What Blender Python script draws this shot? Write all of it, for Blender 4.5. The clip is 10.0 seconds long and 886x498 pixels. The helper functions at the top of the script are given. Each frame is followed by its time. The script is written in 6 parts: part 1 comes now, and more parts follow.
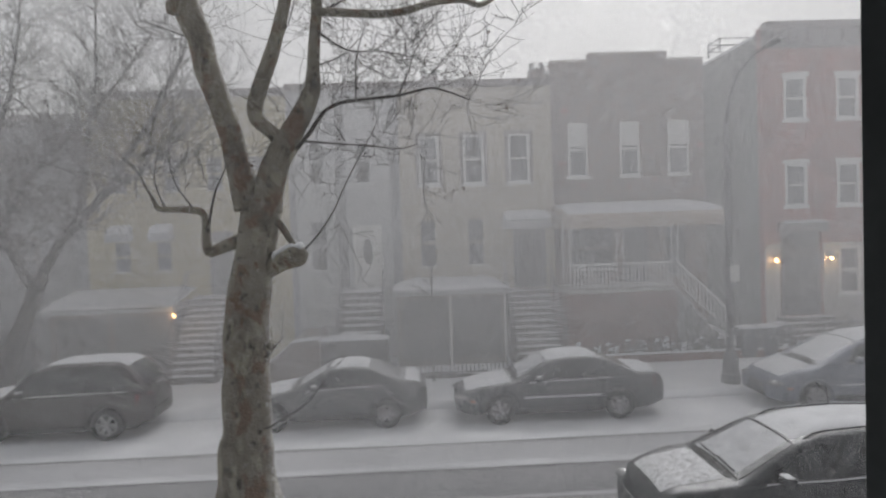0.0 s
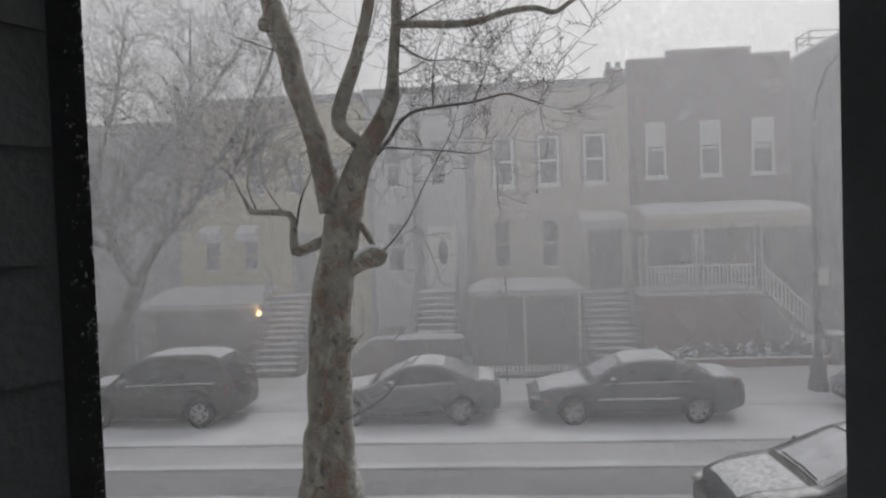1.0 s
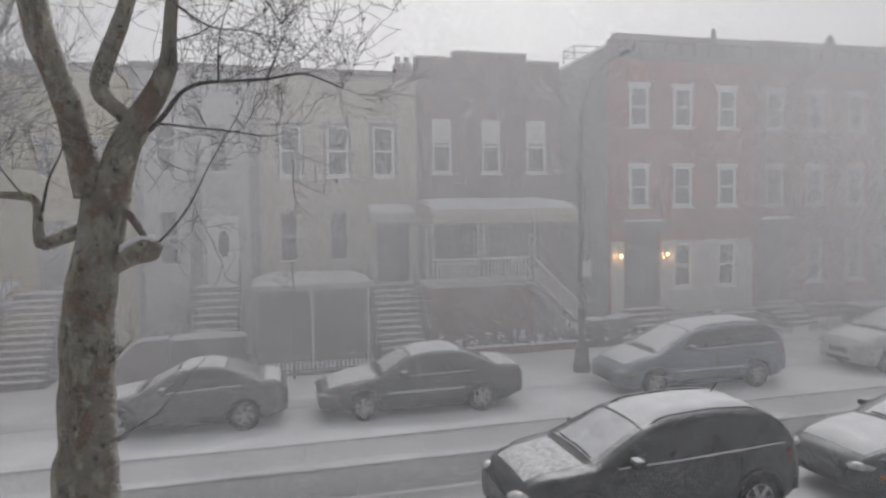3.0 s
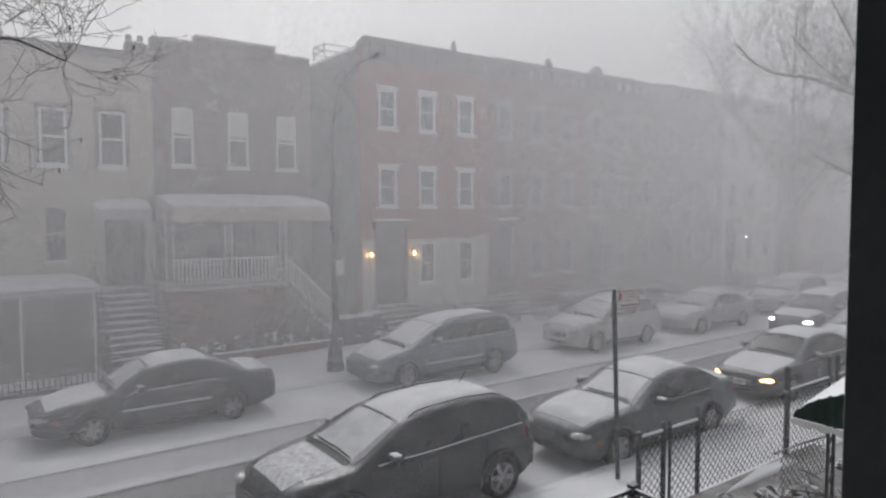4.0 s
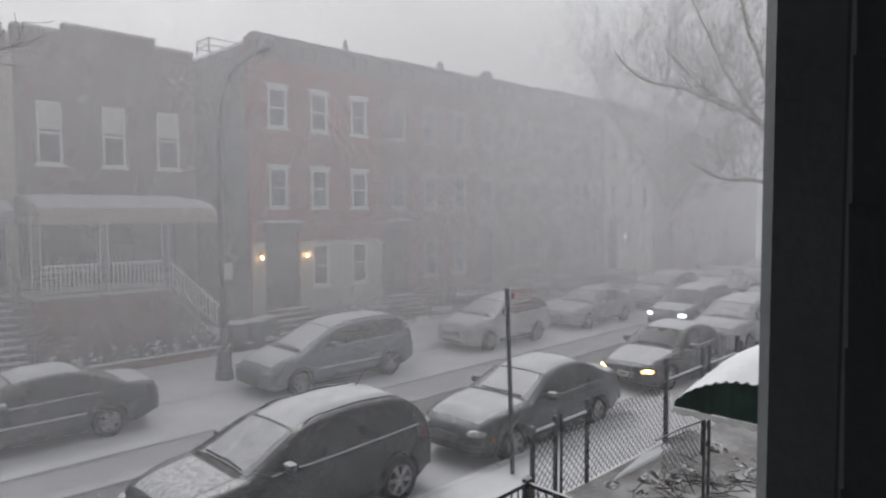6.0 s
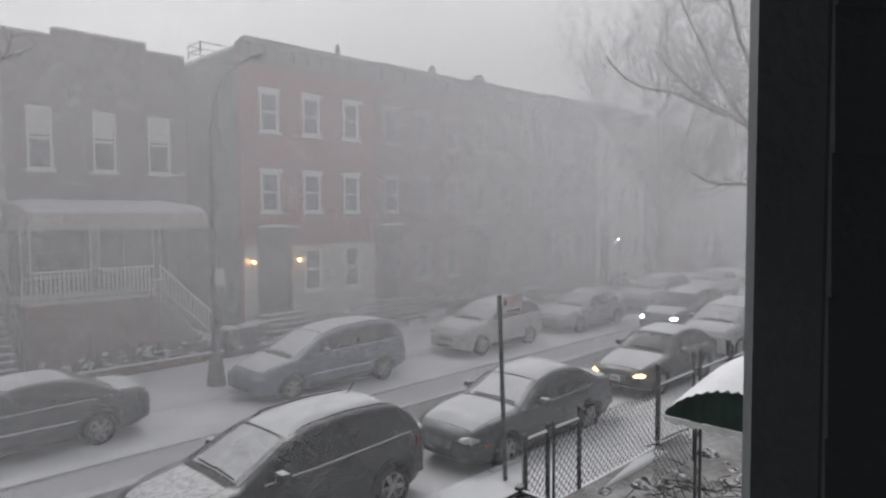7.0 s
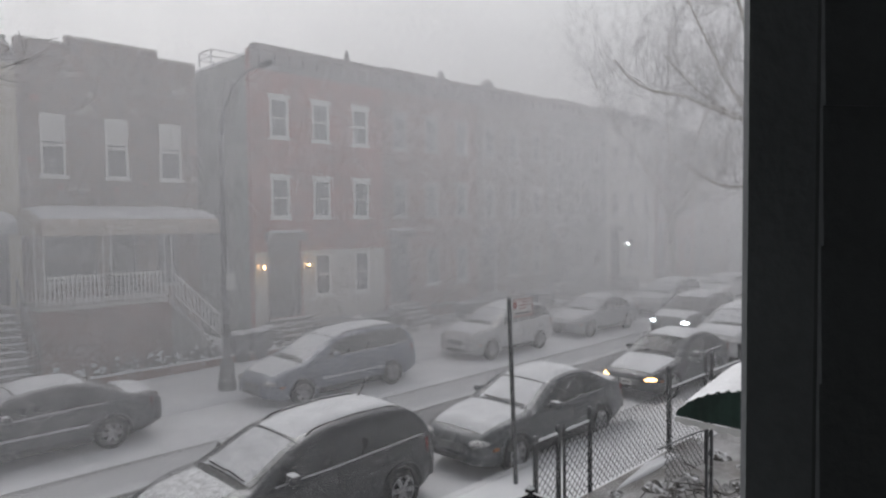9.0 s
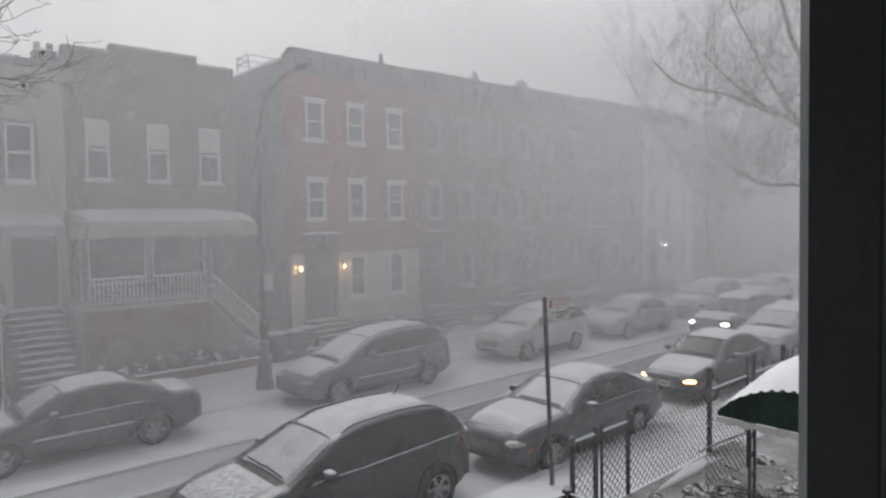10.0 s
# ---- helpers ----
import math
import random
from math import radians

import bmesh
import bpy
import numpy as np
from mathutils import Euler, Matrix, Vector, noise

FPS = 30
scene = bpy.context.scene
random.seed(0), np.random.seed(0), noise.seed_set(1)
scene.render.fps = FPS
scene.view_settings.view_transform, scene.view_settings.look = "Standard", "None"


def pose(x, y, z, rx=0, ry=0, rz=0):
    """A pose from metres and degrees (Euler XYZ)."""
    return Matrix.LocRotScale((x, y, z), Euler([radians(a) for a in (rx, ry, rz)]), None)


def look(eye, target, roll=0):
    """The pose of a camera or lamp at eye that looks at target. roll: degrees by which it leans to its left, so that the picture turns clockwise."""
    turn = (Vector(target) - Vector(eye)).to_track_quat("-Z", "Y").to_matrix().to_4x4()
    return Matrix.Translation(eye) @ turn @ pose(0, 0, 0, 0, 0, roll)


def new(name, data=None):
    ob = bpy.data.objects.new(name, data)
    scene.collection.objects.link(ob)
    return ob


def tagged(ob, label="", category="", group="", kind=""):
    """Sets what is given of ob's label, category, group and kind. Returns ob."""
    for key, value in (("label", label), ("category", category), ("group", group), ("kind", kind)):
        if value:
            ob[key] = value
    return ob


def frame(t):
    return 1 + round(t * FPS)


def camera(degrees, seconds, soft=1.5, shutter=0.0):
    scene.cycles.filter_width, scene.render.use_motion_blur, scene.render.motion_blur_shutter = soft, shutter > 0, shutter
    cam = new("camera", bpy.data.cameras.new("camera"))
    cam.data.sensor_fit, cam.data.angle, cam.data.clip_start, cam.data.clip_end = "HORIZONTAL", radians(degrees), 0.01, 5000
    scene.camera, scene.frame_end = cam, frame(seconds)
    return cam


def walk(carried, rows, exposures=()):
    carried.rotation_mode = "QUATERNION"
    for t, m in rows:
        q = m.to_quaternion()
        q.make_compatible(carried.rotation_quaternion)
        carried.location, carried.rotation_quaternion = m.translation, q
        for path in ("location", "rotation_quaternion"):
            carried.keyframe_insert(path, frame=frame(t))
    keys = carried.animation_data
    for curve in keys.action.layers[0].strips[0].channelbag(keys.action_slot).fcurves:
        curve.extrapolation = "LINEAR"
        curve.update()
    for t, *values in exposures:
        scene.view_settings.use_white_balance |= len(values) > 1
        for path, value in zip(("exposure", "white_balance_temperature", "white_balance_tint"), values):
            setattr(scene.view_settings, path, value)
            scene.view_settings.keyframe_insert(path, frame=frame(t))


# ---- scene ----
cam = camera(67.5, 10.0, soft=2.3)
PATH = [
    (0, (0.157, -1.71, 4.634), (0.24, 0.287, 4.564), -2.0),
    (0.5, (0.195, -1.913, 4.649), (0.177, 0.086, 4.586), -2.1),
    (1, (0.161, -1.967, 4.645), (0.02, 0.027, 4.585), -2.0),
    (1.5, (0.106, -1.953, 4.621), (-0.047, 0.04, 4.561), -2.1),
    (2, (0.095, -1.91, 4.622), (-0.065, 0.082, 4.554), -2.2),
    (2.5, (0.085, -1.820, 4.624), (0.066, 0.178, 4.548), -1.8),
    (3, (0.045, -1.490, 4.649), (0.544, 0.444, 4.549), -0.9),
    (3.2, (0.012, -1.380, 4.666), (0.763, 0.471, 4.559), -0.5),
    (4.5, (-0.002, -1.225, 4.635), (1.238, 0.34, 4.522), -0.2),
    (5, (-0.003, -1.187, 4.613), (1.333, 0.297, 4.5), -0.1),
    (5.5, (0.021, -1.186, 4.618), (1.414, 0.245, 4.507), -0.1),
    (7, (0.026, -1.194, 4.744), (1.459, 0.198, 4.641), -0.3),
    (7.5, (0.062, -1.2, 4.729), (1.503, 0.184, 4.635), -0.3),
    (8, (0.048, -1.219, 4.718), (1.49, 0.163, 4.624), -0.5),
    (8.5, (0.034, -1.215, 4.72), (1.465, 0.179, 4.627), -0.5),
    (9, (0.012, -1.216, 4.693), (1.425, 0.197, 4.608), -0.6),
    (9.5, (0.008, -1.212, 4.656), (1.397, 0.225, 4.575), -0.8),
    (10, (0.004, -1.203, 4.635), (1.343, 0.281, 4.559), -0.9),
]
walk(cam, [(t, look(eye, target, roll)) for t, eye, target, roll in PATH],
     exposures=[(0.0, 0.19, 6500, 11), (2.0, 0.2, 6500, 11.5), (3.0, 0.28, 6490, 12), (4.5, 0.17, 6430, 12), (7.5, 0.16, 6430, 12), (10.0, 0.15, 6430, 12)])
# ---- body ----
# overcast snow light: a pale sky all round and one very soft sun behind the cloud
sky = bpy.data.worlds.new("overcast_sky")
scene.world = sky
sky.use_nodes = True
_n, _l = sky.node_tree.nodes, sky.node_tree.links
_tex = _n.new("ShaderNodeTexSky")
_tex.sky_type = "NISHITA"
_tex.sun_disc = False
_tex.sun_elevation, _tex.sun_rotation = radians(48), radians(20)
_tex.dust_density, _tex.air_density = 4.0, 1.6
_hs = _n.new("ShaderNodeHueSaturation")
_hs.inputs["Saturation"].default_value = 0.11
_l.new(_tex.outputs[0], _hs.inputs["Color"])
_l.new(_hs.outputs[0], _n["Background"].inputs[0])
_n["Background"].inputs[1].default_value = 0.1
_sun = new("sun", bpy.data.lights.new("sun", "SUN"))
_sun.data.energy, _sun.data.angle, _sun.data.color = 1.75, radians(40), (1.0, 0.985, 0.96)
_sun.matrix_world = look((0, 0, 30), (-6.8, -18.8, 8))

# ---- materials ----


def mat(name, base, rough=0.75, metal=0.0, scale=2.0, amount=0.18, grain=60.0, bump=0.15, tint=None, spec=0.4, dust=0.0, dust_way=(0, 0, 1), dust_from=0.35):
    """A surface with blotches, fine grain and relief; dust: how much snow clings where the surface faces dust_way."""
    m = bpy.data.materials.new(name)
    m.use_nodes = True
    n, l = m.node_tree.nodes, m.node_tree.links
    b = n["Principled BSDF"]
    co = n.new("ShaderNodeTexCoord")
    big, fine = n.new("ShaderNodeTexNoise"), n.new("ShaderNodeTexNoise")
    for tex, s, d in ((big, scale, 5), (fine, grain, 3)):
        tex.inputs["Scale"].default_value, tex.inputs["Detail"].default_value = s, d
        l.new(co.outputs["Object"], tex.inputs["Vector"])
    ramp = n.new("ShaderNodeMapRange")
    ramp.inputs["From Min"].default_value, ramp.inputs["From Max"].default_value = 0.3, 0.7
    l.new(big.outputs["Fac"], ramp.inputs["Value"])
    mix = n.new("ShaderNodeMix")
    mix.data_type = "RGBA"
    other = tint or [c * (1 - 2 * amount) for c in base]
    mix.inputs[6].default_value, mix.inputs[7].default_value = (*[min(1, c * (1 + amount * 0.5)) for c in base], 1), (*other, 1)
    l.new(ramp.outputs[0], mix.inputs[0])
    mul = n.new("ShaderNodeMix")
    mul.data_type, mul.blend_type = "RGBA", "OVERLAY"
    mul.inputs[0].default_value = amount
    l.new(mix.outputs[2], mul.inputs[6])
    l.new(fine.outputs["Fac"], mul.inputs[7])
    colour = mul.outputs[2]
    if dust:
        geo, dot = n.new("ShaderNodeNewGeometry"), n.new("ShaderNodeVectorMath")
        dot.operation = "DOT_PRODUCT"
        dot.inputs[1].default_value = Vector(dust_way).normalized()
        l.new(geo.outputs["Normal"], dot.inputs[0])
        add = n.new("ShaderNodeMath")
        add.operation = "MULTIPLY_ADD"
        add.inputs[1].default_value, add.inputs[2].default_value = 0.9, -0.45
        l.new(fine.outputs["Fac"], add.inputs[0])
        tot = n.new("ShaderNodeMath")
        l.new(dot.outputs["Value"], tot.inputs[0])
        l.new(add.outputs[0], tot.inputs[1])
        lim = n.new("ShaderNodeMapRange")
        lim.inputs["From Min"].default_value, lim.inputs["From Max"].default_value, lim.inputs["To Max"].default_value = dust_from, dust_from + 0.3, dust
        l.new(tot.outputs[0], lim.inputs["Value"])
        sn = n.new("ShaderNodeMix")
        sn.data_type = "RGBA"
        sn.inputs[7].default_value = (0.82, 0.83, 0.85, 1)
        l.new(lim.outputs[0], sn.inputs[0])
        l.new(colour, sn.inputs[6])
        colour = sn.outputs[2]
    l.new(colour, b.inputs["Base Color"])
    b.inputs["Roughness"].default_value, b.inputs["Metallic"].default_value, b.inputs["Specular IOR Level"].default_value = rough, metal, spec
    bm_ = n.new("ShaderNodeBump")
    bm_.inputs["Strength"].default_value, bm_.inputs["Distance"].default_value = bump, 0.02
    l.new(fine.outputs["Fac"], bm_.inputs["Height"])
    l.new(bm_.outputs[0], b.inputs["Normal"])
    return m


def courses(m, height, width, depth=0.4, mortar=0.06, darker=0.75):
    """Adds bricks or boards too fine to build to a material: relief and joints a little darker."""
    n, l = m.node_tree.nodes, m.node_tree.links
    b = n["Principled BSDF"]
    co, mp, br = n.new("ShaderNodeTexCoord"), n.new("ShaderNodeMapping"), n.new("ShaderNodeTexBrick")
    mp.inputs["Rotation"].default_value = (radians(90), 0, 0)
    l.new(co.outputs["Object"], mp.inputs["Vector"])
    l.new(mp.outputs[0], br.inputs["Vector"])
    br.inputs["Scale"].default_value = 1.0
    br.inputs["Brick Width"].default_value, br.inputs["Row Height"].default_value, br.inputs["Mortar Size"].default_value = width, height, height * mortar
    br.inputs["Color1"].default_value, br.inputs["Color2"].default_value, br.inputs["Mortar"].default_value = (1, 1, 1, 1), (0.82, 0.82, 0.82, 1), (darker,) * 3 + (1,)
    old = b.inputs["Base Color"].links[0].from_socket
    mul = n.new("ShaderNodeMix")
    mul.data_type, mul.blend_type = "RGBA", "MULTIPLY"
    mul.inputs[0].default_value = 1
    l.new(old, mul.inputs[6])
    l.new(br.outputs["Color"], mul.inputs[7])
    l.new(mul.outputs[2], b.inputs["Base Color"])
    bump = n.new("ShaderNodeBump")
    bump.invert = True
    bump.inputs["Strength"].default_value, bump.inputs["Distance"].default_value = depth, 0.01
    l.new(br.outputs["Fac"], bump.inputs["Height"])
    l.new(b.inputs["Normal"].links[0].from_socket, bump.inputs["Normal"])
    l.new(bump.outputs[0], b.inputs["Normal"])
    return m


def glow(name, colour, strength):
    m = bpy.data.materials.new(name)
    m.use_nodes = True
    b = m.node_tree.nodes["Principled BSDF"]
    b.inputs["Emission Color"].default_value, b.inputs["Emission Strength"].default_value = (*colour, 1), strength
    return m


SNOW = mat("fresh_snow", (0.84, 0.85, 0.87), 0.9, scale=1.5, amount=0.05, grain=25, bump=0.35, spec=0.2)
ROOFSNOW = mat("packed_snow", (0.74, 0.75, 0.77), 0.9, scale=3, amount=0.06, grain=18, bump=0.4, spec=0.2)
PAVE = mat("snowy_paving", (0.85, 0.86, 0.88), 0.9, scale=0.8, amount=0.06, grain=14, bump=0.4, tint=(0.74, 0.75, 0.77))
KERB = mat("kerb_stone", (0.52, 0.52, 0.53), 0.85, scale=3, amount=0.2, dust=0.95, dust_from=0.3)
GLASS = mat("dark_window_glass", (0.035, 0.04, 0.045), 0.08, scale=0.7, amount=0.3, bump=0.02, spec=0.6)
SHADE = mat("white_roller_blind", (0.62, 0.62, 0.6), 0.8, scale=2, amount=0.06, bump=0.05)
WHITE = mat("white_painted_wood", (0.72, 0.72, 0.7), 0.5, scale=5, amount=0.08, dust=0.9, dust_from=0.6)
IRON = mat("black_iron", (0.03, 0.032, 0.035), 0.5, metal=0.6, scale=8, amount=0.3, dust=0.8, dust_from=0.6)
STEEL = mat("galvanised_steel", (0.1, 0.103, 0.107), 0.5, metal=0.6, scale=9, amount=0.25, dust=0.8, dust_from=0.75)
CONCRETE = mat("worn_concrete", (0.24, 0.235, 0.225), 0.9, scale=2.5, amount=0.25, dust=0.9, dust_from=0.6)
BROWNSTONE = mat("brownstone_steps", (0.12, 0.11, 0.105), 0.9, scale=3, amount=0.25, grain=30)
DARKDOOR = mat("dark_door_paint", (0.05, 0.045, 0.045), 0.45, scale=4, amount=0.25)
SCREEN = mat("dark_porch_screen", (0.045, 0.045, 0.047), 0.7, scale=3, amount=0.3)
RUBBER = mat("tyre_rubber", (0.02, 0.02, 0.021), 0.85, scale=12, amount=0.3, grain=90)
ALLOY = mat("alloy_rim", (0.42, 0.42, 0.43), 0.4, metal=0.7, scale=12, amount=0.25)
PLASTIC = mat("black_plastic", (0.02, 0.02, 0.022), 0.5, scale=9, amount=0.2)
LENS = mat("headlamp_lens", (0.5, 0.5, 0.5), 0.12, scale=15, amount=0.3, spec=0.8)
REDLENS = mat("red_tail_lens", (0.28, 0.02, 0.02), 0.2, scale=10, amount=0.3)
AMBER = mat("amber_lens", (0.5, 0.16, 0.03), 0.25, scale=10, amount=0.2)
CARGLASS = mat("tinted_car_glass", (0.045, 0.048, 0.052), 0.1, scale=4, amount=0.4, spec=0.5, dust=0.6, dust_from=0.75)
WIPED = mat("wiped_windscreen_glass", (0.03, 0.032, 0.035), 0.2, scale=4, amount=0.4, spec=0.2)
ICEGLASS = mat("snow_covered_windscreen", (0.58, 0.59, 0.61), 0.6, scale=3.5, amount=0.14, grain=45, bump=0.3, tint=(0.42, 0.43, 0.45))
PATCHY = mat("patchy_thawing_snow", (0.72, 0.73, 0.75), 0.7, scale=13.0, amount=0.15, grain=38, bump=0.4, tint=(0.42, 0.425, 0.43))
TRODDEN = mat("trodden_yard_snow", (0.42, 0.42, 0.425), 0.9, scale=1.3, amount=0.3, grain=9, bump=0.6, tint=(0.2, 0.19, 0.18))
WIRE = mat("dull_fence_wire", (0.06, 0.062, 0.066), 0.6, metal=0.2, scale=9, amount=0.2)
BARK = mat("plane_tree_bark", (0.25, 0.23, 0.19), 0.9, scale=3.2, amount=0.25, grain=34, bump=0.9, tint=(0.145, 0.13, 0.108), dust=0.9, dust_way=(0.88, 0.05, 0.35), dust_from=0.86)


def flaking(m, spots):
    """Plates of bark that have come away: patches of other colours with ragged rims and a little relief."""
    n, l = m.node_tree.nodes, m.node_tree.links
    b = n["Principled BSDF"]
    co = n.new("ShaderNodeTexCoord")
    last = b.inputs["Base Color"].links[0].to_node.inputs["Base Color"].links[0].from_node
    under = last.inputs[6].links[0].from_socket
    for scale, cut, colour, tall in spots:
        mp, tex, lim, mix = n.new("ShaderNodeMapping"), n.new("ShaderNodeTexNoise"), n.new("ShaderNodeMapRange"), n.new("ShaderNodeMix")
        mp.inputs["Scale"].default_value, mp.inputs["Location"].default_value = (1, 1, tall), (cut * 7, scale, 0)
        l.new(co.outputs["Object"], mp.inputs["Vector"])
        l.new(mp.outputs[0], tex.inputs["Vector"])
        tex.inputs["Scale"].default_value, tex.inputs["Detail"].default_value, tex.inputs["Roughness"].default_value = scale, 4, 0.6
        lim.inputs["From Min"].default_value, lim.inputs["From Max"].default_value = cut, cut + 0.035
        l.new(tex.outputs["Fac"], lim.inputs["Value"])
        mix.data_type = "RGBA"
        mix.inputs[7].default_value = (*colour, 1)
        l.new(lim.outputs[0], mix.inputs[0])
        l.new(under, mix.inputs[6])
        under = mix.outputs[2]
    l.new(under, last.inputs[6])
    return m


flaking(BARK, [(6.0, 0.56, (0.31, 0.29, 0.23), 0.5), (5.0, 0.55, (0.19, 0.135, 0.1), 0.6), (11.0, 0.6, (0.085, 0.078, 0.07), 0.7), (16.0, 0.64, (0.36, 0.34, 0.3), 0.8)])
DARKBARK = mat("dark_twig_bark", (0.085, 0.076, 0.068), 0.9, scale=4, amount=0.3, grain=30, bump=0.5, dust=0.5, dust_from=0.85)
LEAF = mat("withered_leaf", (0.12, 0.06, 0.03), 0.8, scale=9, amount=0.3)
SIDING = mat("dark_grey_green_siding", (0.15, 0.16, 0.165), 0.55, scale=1.5, amount=0.12, grain=70, bump=0.1)
TRIM = mat("dark_green_trim", (0.22, 0.237, 0.243), 0.55, scale=3, amount=0.12, grain=60, bump=0.1)
SPECK = mat("wet_snow_specks", (0.8, 0.81, 0.84), 0.9, scale=9, amount=0.1)

# ---- building helpers ----


class Shape:
    """Collects the points and faces of one mesh."""

    def __init__(self):
        self.v, self.f = [], []

    def add(self, verts, faces):
        k = len(self.v)
        self.v += [tuple(p) for p in verts]
        self.f += [tuple(i + k for i in q) for q in faces]
        return self

    def box(self, x0, x1, y0, y1, z0, z1):
        p = [(x, y, z) for z in (z0, z1) for y in (y0, y1) for x in (x0, x1)]
        return self.add(p, [(0, 2, 3, 1), (4, 5, 7, 6), (0, 1, 5, 4), (2, 6, 7, 3), (0, 4, 6, 2), (1, 3, 7, 5)])

    def beam(self, a, b, w, h=None):
        """A square bar from a to b."""
        a, b, h = Vector(a), Vector(b), h or w
        d = (b - a).normalized()
        side = d.cross((0, 0, 1)) if abs(d.z) < 0.95 else Vector((1, 0, 0))
        side.normalize()
        up = side.cross(d)
        p = [c + side * sx * w / 2 + up * sz * h / 2 for c in (a, b) for sx, sz in ((-1, -1), (1, -1), (1, 1), (-1, 1))]
        return self.add(p, [(3, 2, 1, 0), (4, 5, 6, 7), (0, 1, 5, 4), (1, 2, 6, 5), (2, 3, 7, 6), (3, 0, 4, 7)])

    def tube(self, pts, radii, n=8):
        pts = [Vector(p) for p in pts]
        k0, ref = len(self.v), Vector((0.31, 0.95, 0.05))
        for i, p in enumerate(pts):
            d = (pts[min(i + 1, len(pts) - 1)] - pts[max(i - 1, 0)]).normalized()
            s = d.cross(ref).normalized()
            u = s.cross(d)
            for j in range(n):
                a = 2 * math.pi * j / n
                self.v.append(tuple(p + (s * math.cos(a) + u * math.sin(a)) * radii[i]))
        for i in range(len(pts) - 1):
            for j in range(n):
                a, b = k0 + i * n + j, k0 + i * n + (j + 1) % n
                self.f.append((a, b, b + n, a + n))
        self.f.append(tuple(k0 + j for j in reversed(range(n))))
        self.f.append(tuple(k0 + (len(pts) - 1) * n + j for j in range(n)))
        return self

    def sheet(self, fn, nu, nv, thick=None):
        """A patch fn(u, v) for u, v in 0..1; with thick, its back lies that far along the given vector."""
        p = [Vector(fn(i / nu, j / nv)) for i in range(nu + 1) for j in range(nv + 1)]
        w = nv + 1
        q = [(i * w + j, (i + 1) * w + j, (i + 1) * w + j + 1, i * w + j + 1) for i in range(nu) for j in range(nv)]
        if thick is None:
            return self.add(p, q)
        t, m = Vector(thick), len(p)
        back = [tuple(m + c for c in reversed(face)) for face in q]
        rim = [i * w for i in range(nu + 1)] + [nu * w + j for j in range(1, nv + 1)] + [i * w + nv for i in reversed(range(nu))] + [j for j in reversed(range(1, nv))]
        side = [(rim[k], rim[(k + 1) % len(rim)], rim[(k + 1) % len(rim)] + m, rim[k] + m) for k in range(len(rim))]
        return self.add(p + [a + t for a in p], q + back + side)

    def lathe(self, profile, n, axis="y"):
        """Turns a profile of (radius, along) round an axis."""
        k0 = len(self.v)
        for r, t in profile:
            for j in range(n):
                a = 2 * math.pi * j / n
                c, s = r * math.cos(a), r * math.sin(a)
                self.v.append((c, t, s) if axis == "y" else (c, s, t))
        for i in range(len(profile) - 1):
            for j in range(n):
                a, b = k0 + i * n + j, k0 + i * n + (j + 1) % n
                self.f.append((a, b, b + n, a + n))
        return self

    def mesh(self, name, material, smooth=False, bevel=0.0):
        me = bpy.data.meshes.new(name)
        me.from_pydata(self.v, [], self.f)
        bm = bmesh.new()
        bm.from_mesh(me)
        bmesh.ops.recalc_face_normals(bm, faces=bm.faces)
        if bevel:
            bmesh.ops.bevel(bm, geom=bm.edges, offset=bevel, segments=2, affect="EDGES")
        for face in bm.faces:
            face.smooth = smooth
        bm.to_mesh(me)
        bm.free()
        me.materials.append(material)
        return me


IN_PLACE = set()  # things whose parts are given in world coordinates


def attach(ob, parent):
    ob.parent = parent
    if parent and parent.name in IN_PLACE:
        ob.matrix_parent_inverse = Matrix.Translation(-parent.location)
    return ob


def part(name, shape, material, parent=None, label="", smooth=False, bevel=0.0):
    ob = attach(new(name, shape.mesh(name, material, smooth, bevel)), parent)
    if label:
        ob["label"] = label
    return ob


def thing(name, x, y, z, label, category, group="", kind=""):
    ob = new(name)
    ob.location = (x, y, z)
    return tagged(ob, label, category, group, kind)


def lumpy(x0, x1, y0, y1, z0, h, seed=0.0, rough=0.25, cell=0.12):
    """A snow cap on a flat top, rounded at its rim."""
    nx, ny = max(3, min(60, int((x1 - x0) / cell))), max(3, min(40, int((y1 - y0) / cell)))

    def at(u, v):
        edge = min(1, 5 * min(u, 1 - u, 1.0)) ** 0.5 * min(1, 4 * min(v, 1 - v, 1.0)) ** 0.5
        k = noise.noise((u * (x1 - x0) * 2 + seed, v * (y1 - y0) * 2, seed))
        return (x0 + u * (x1 - x0), y0 + v * (y1 - y0), z0 + h * (0.25 + 0.75 * edge) * (1 + rough * k))
    return Shape().sheet(at, nx, ny, (0, 0, -0.001 - h * 0.2))


# ---- ground, road and pavements ----
FAR_KERB, NEAR_KERB, FACADE = 15.15, 6.45, 21.5


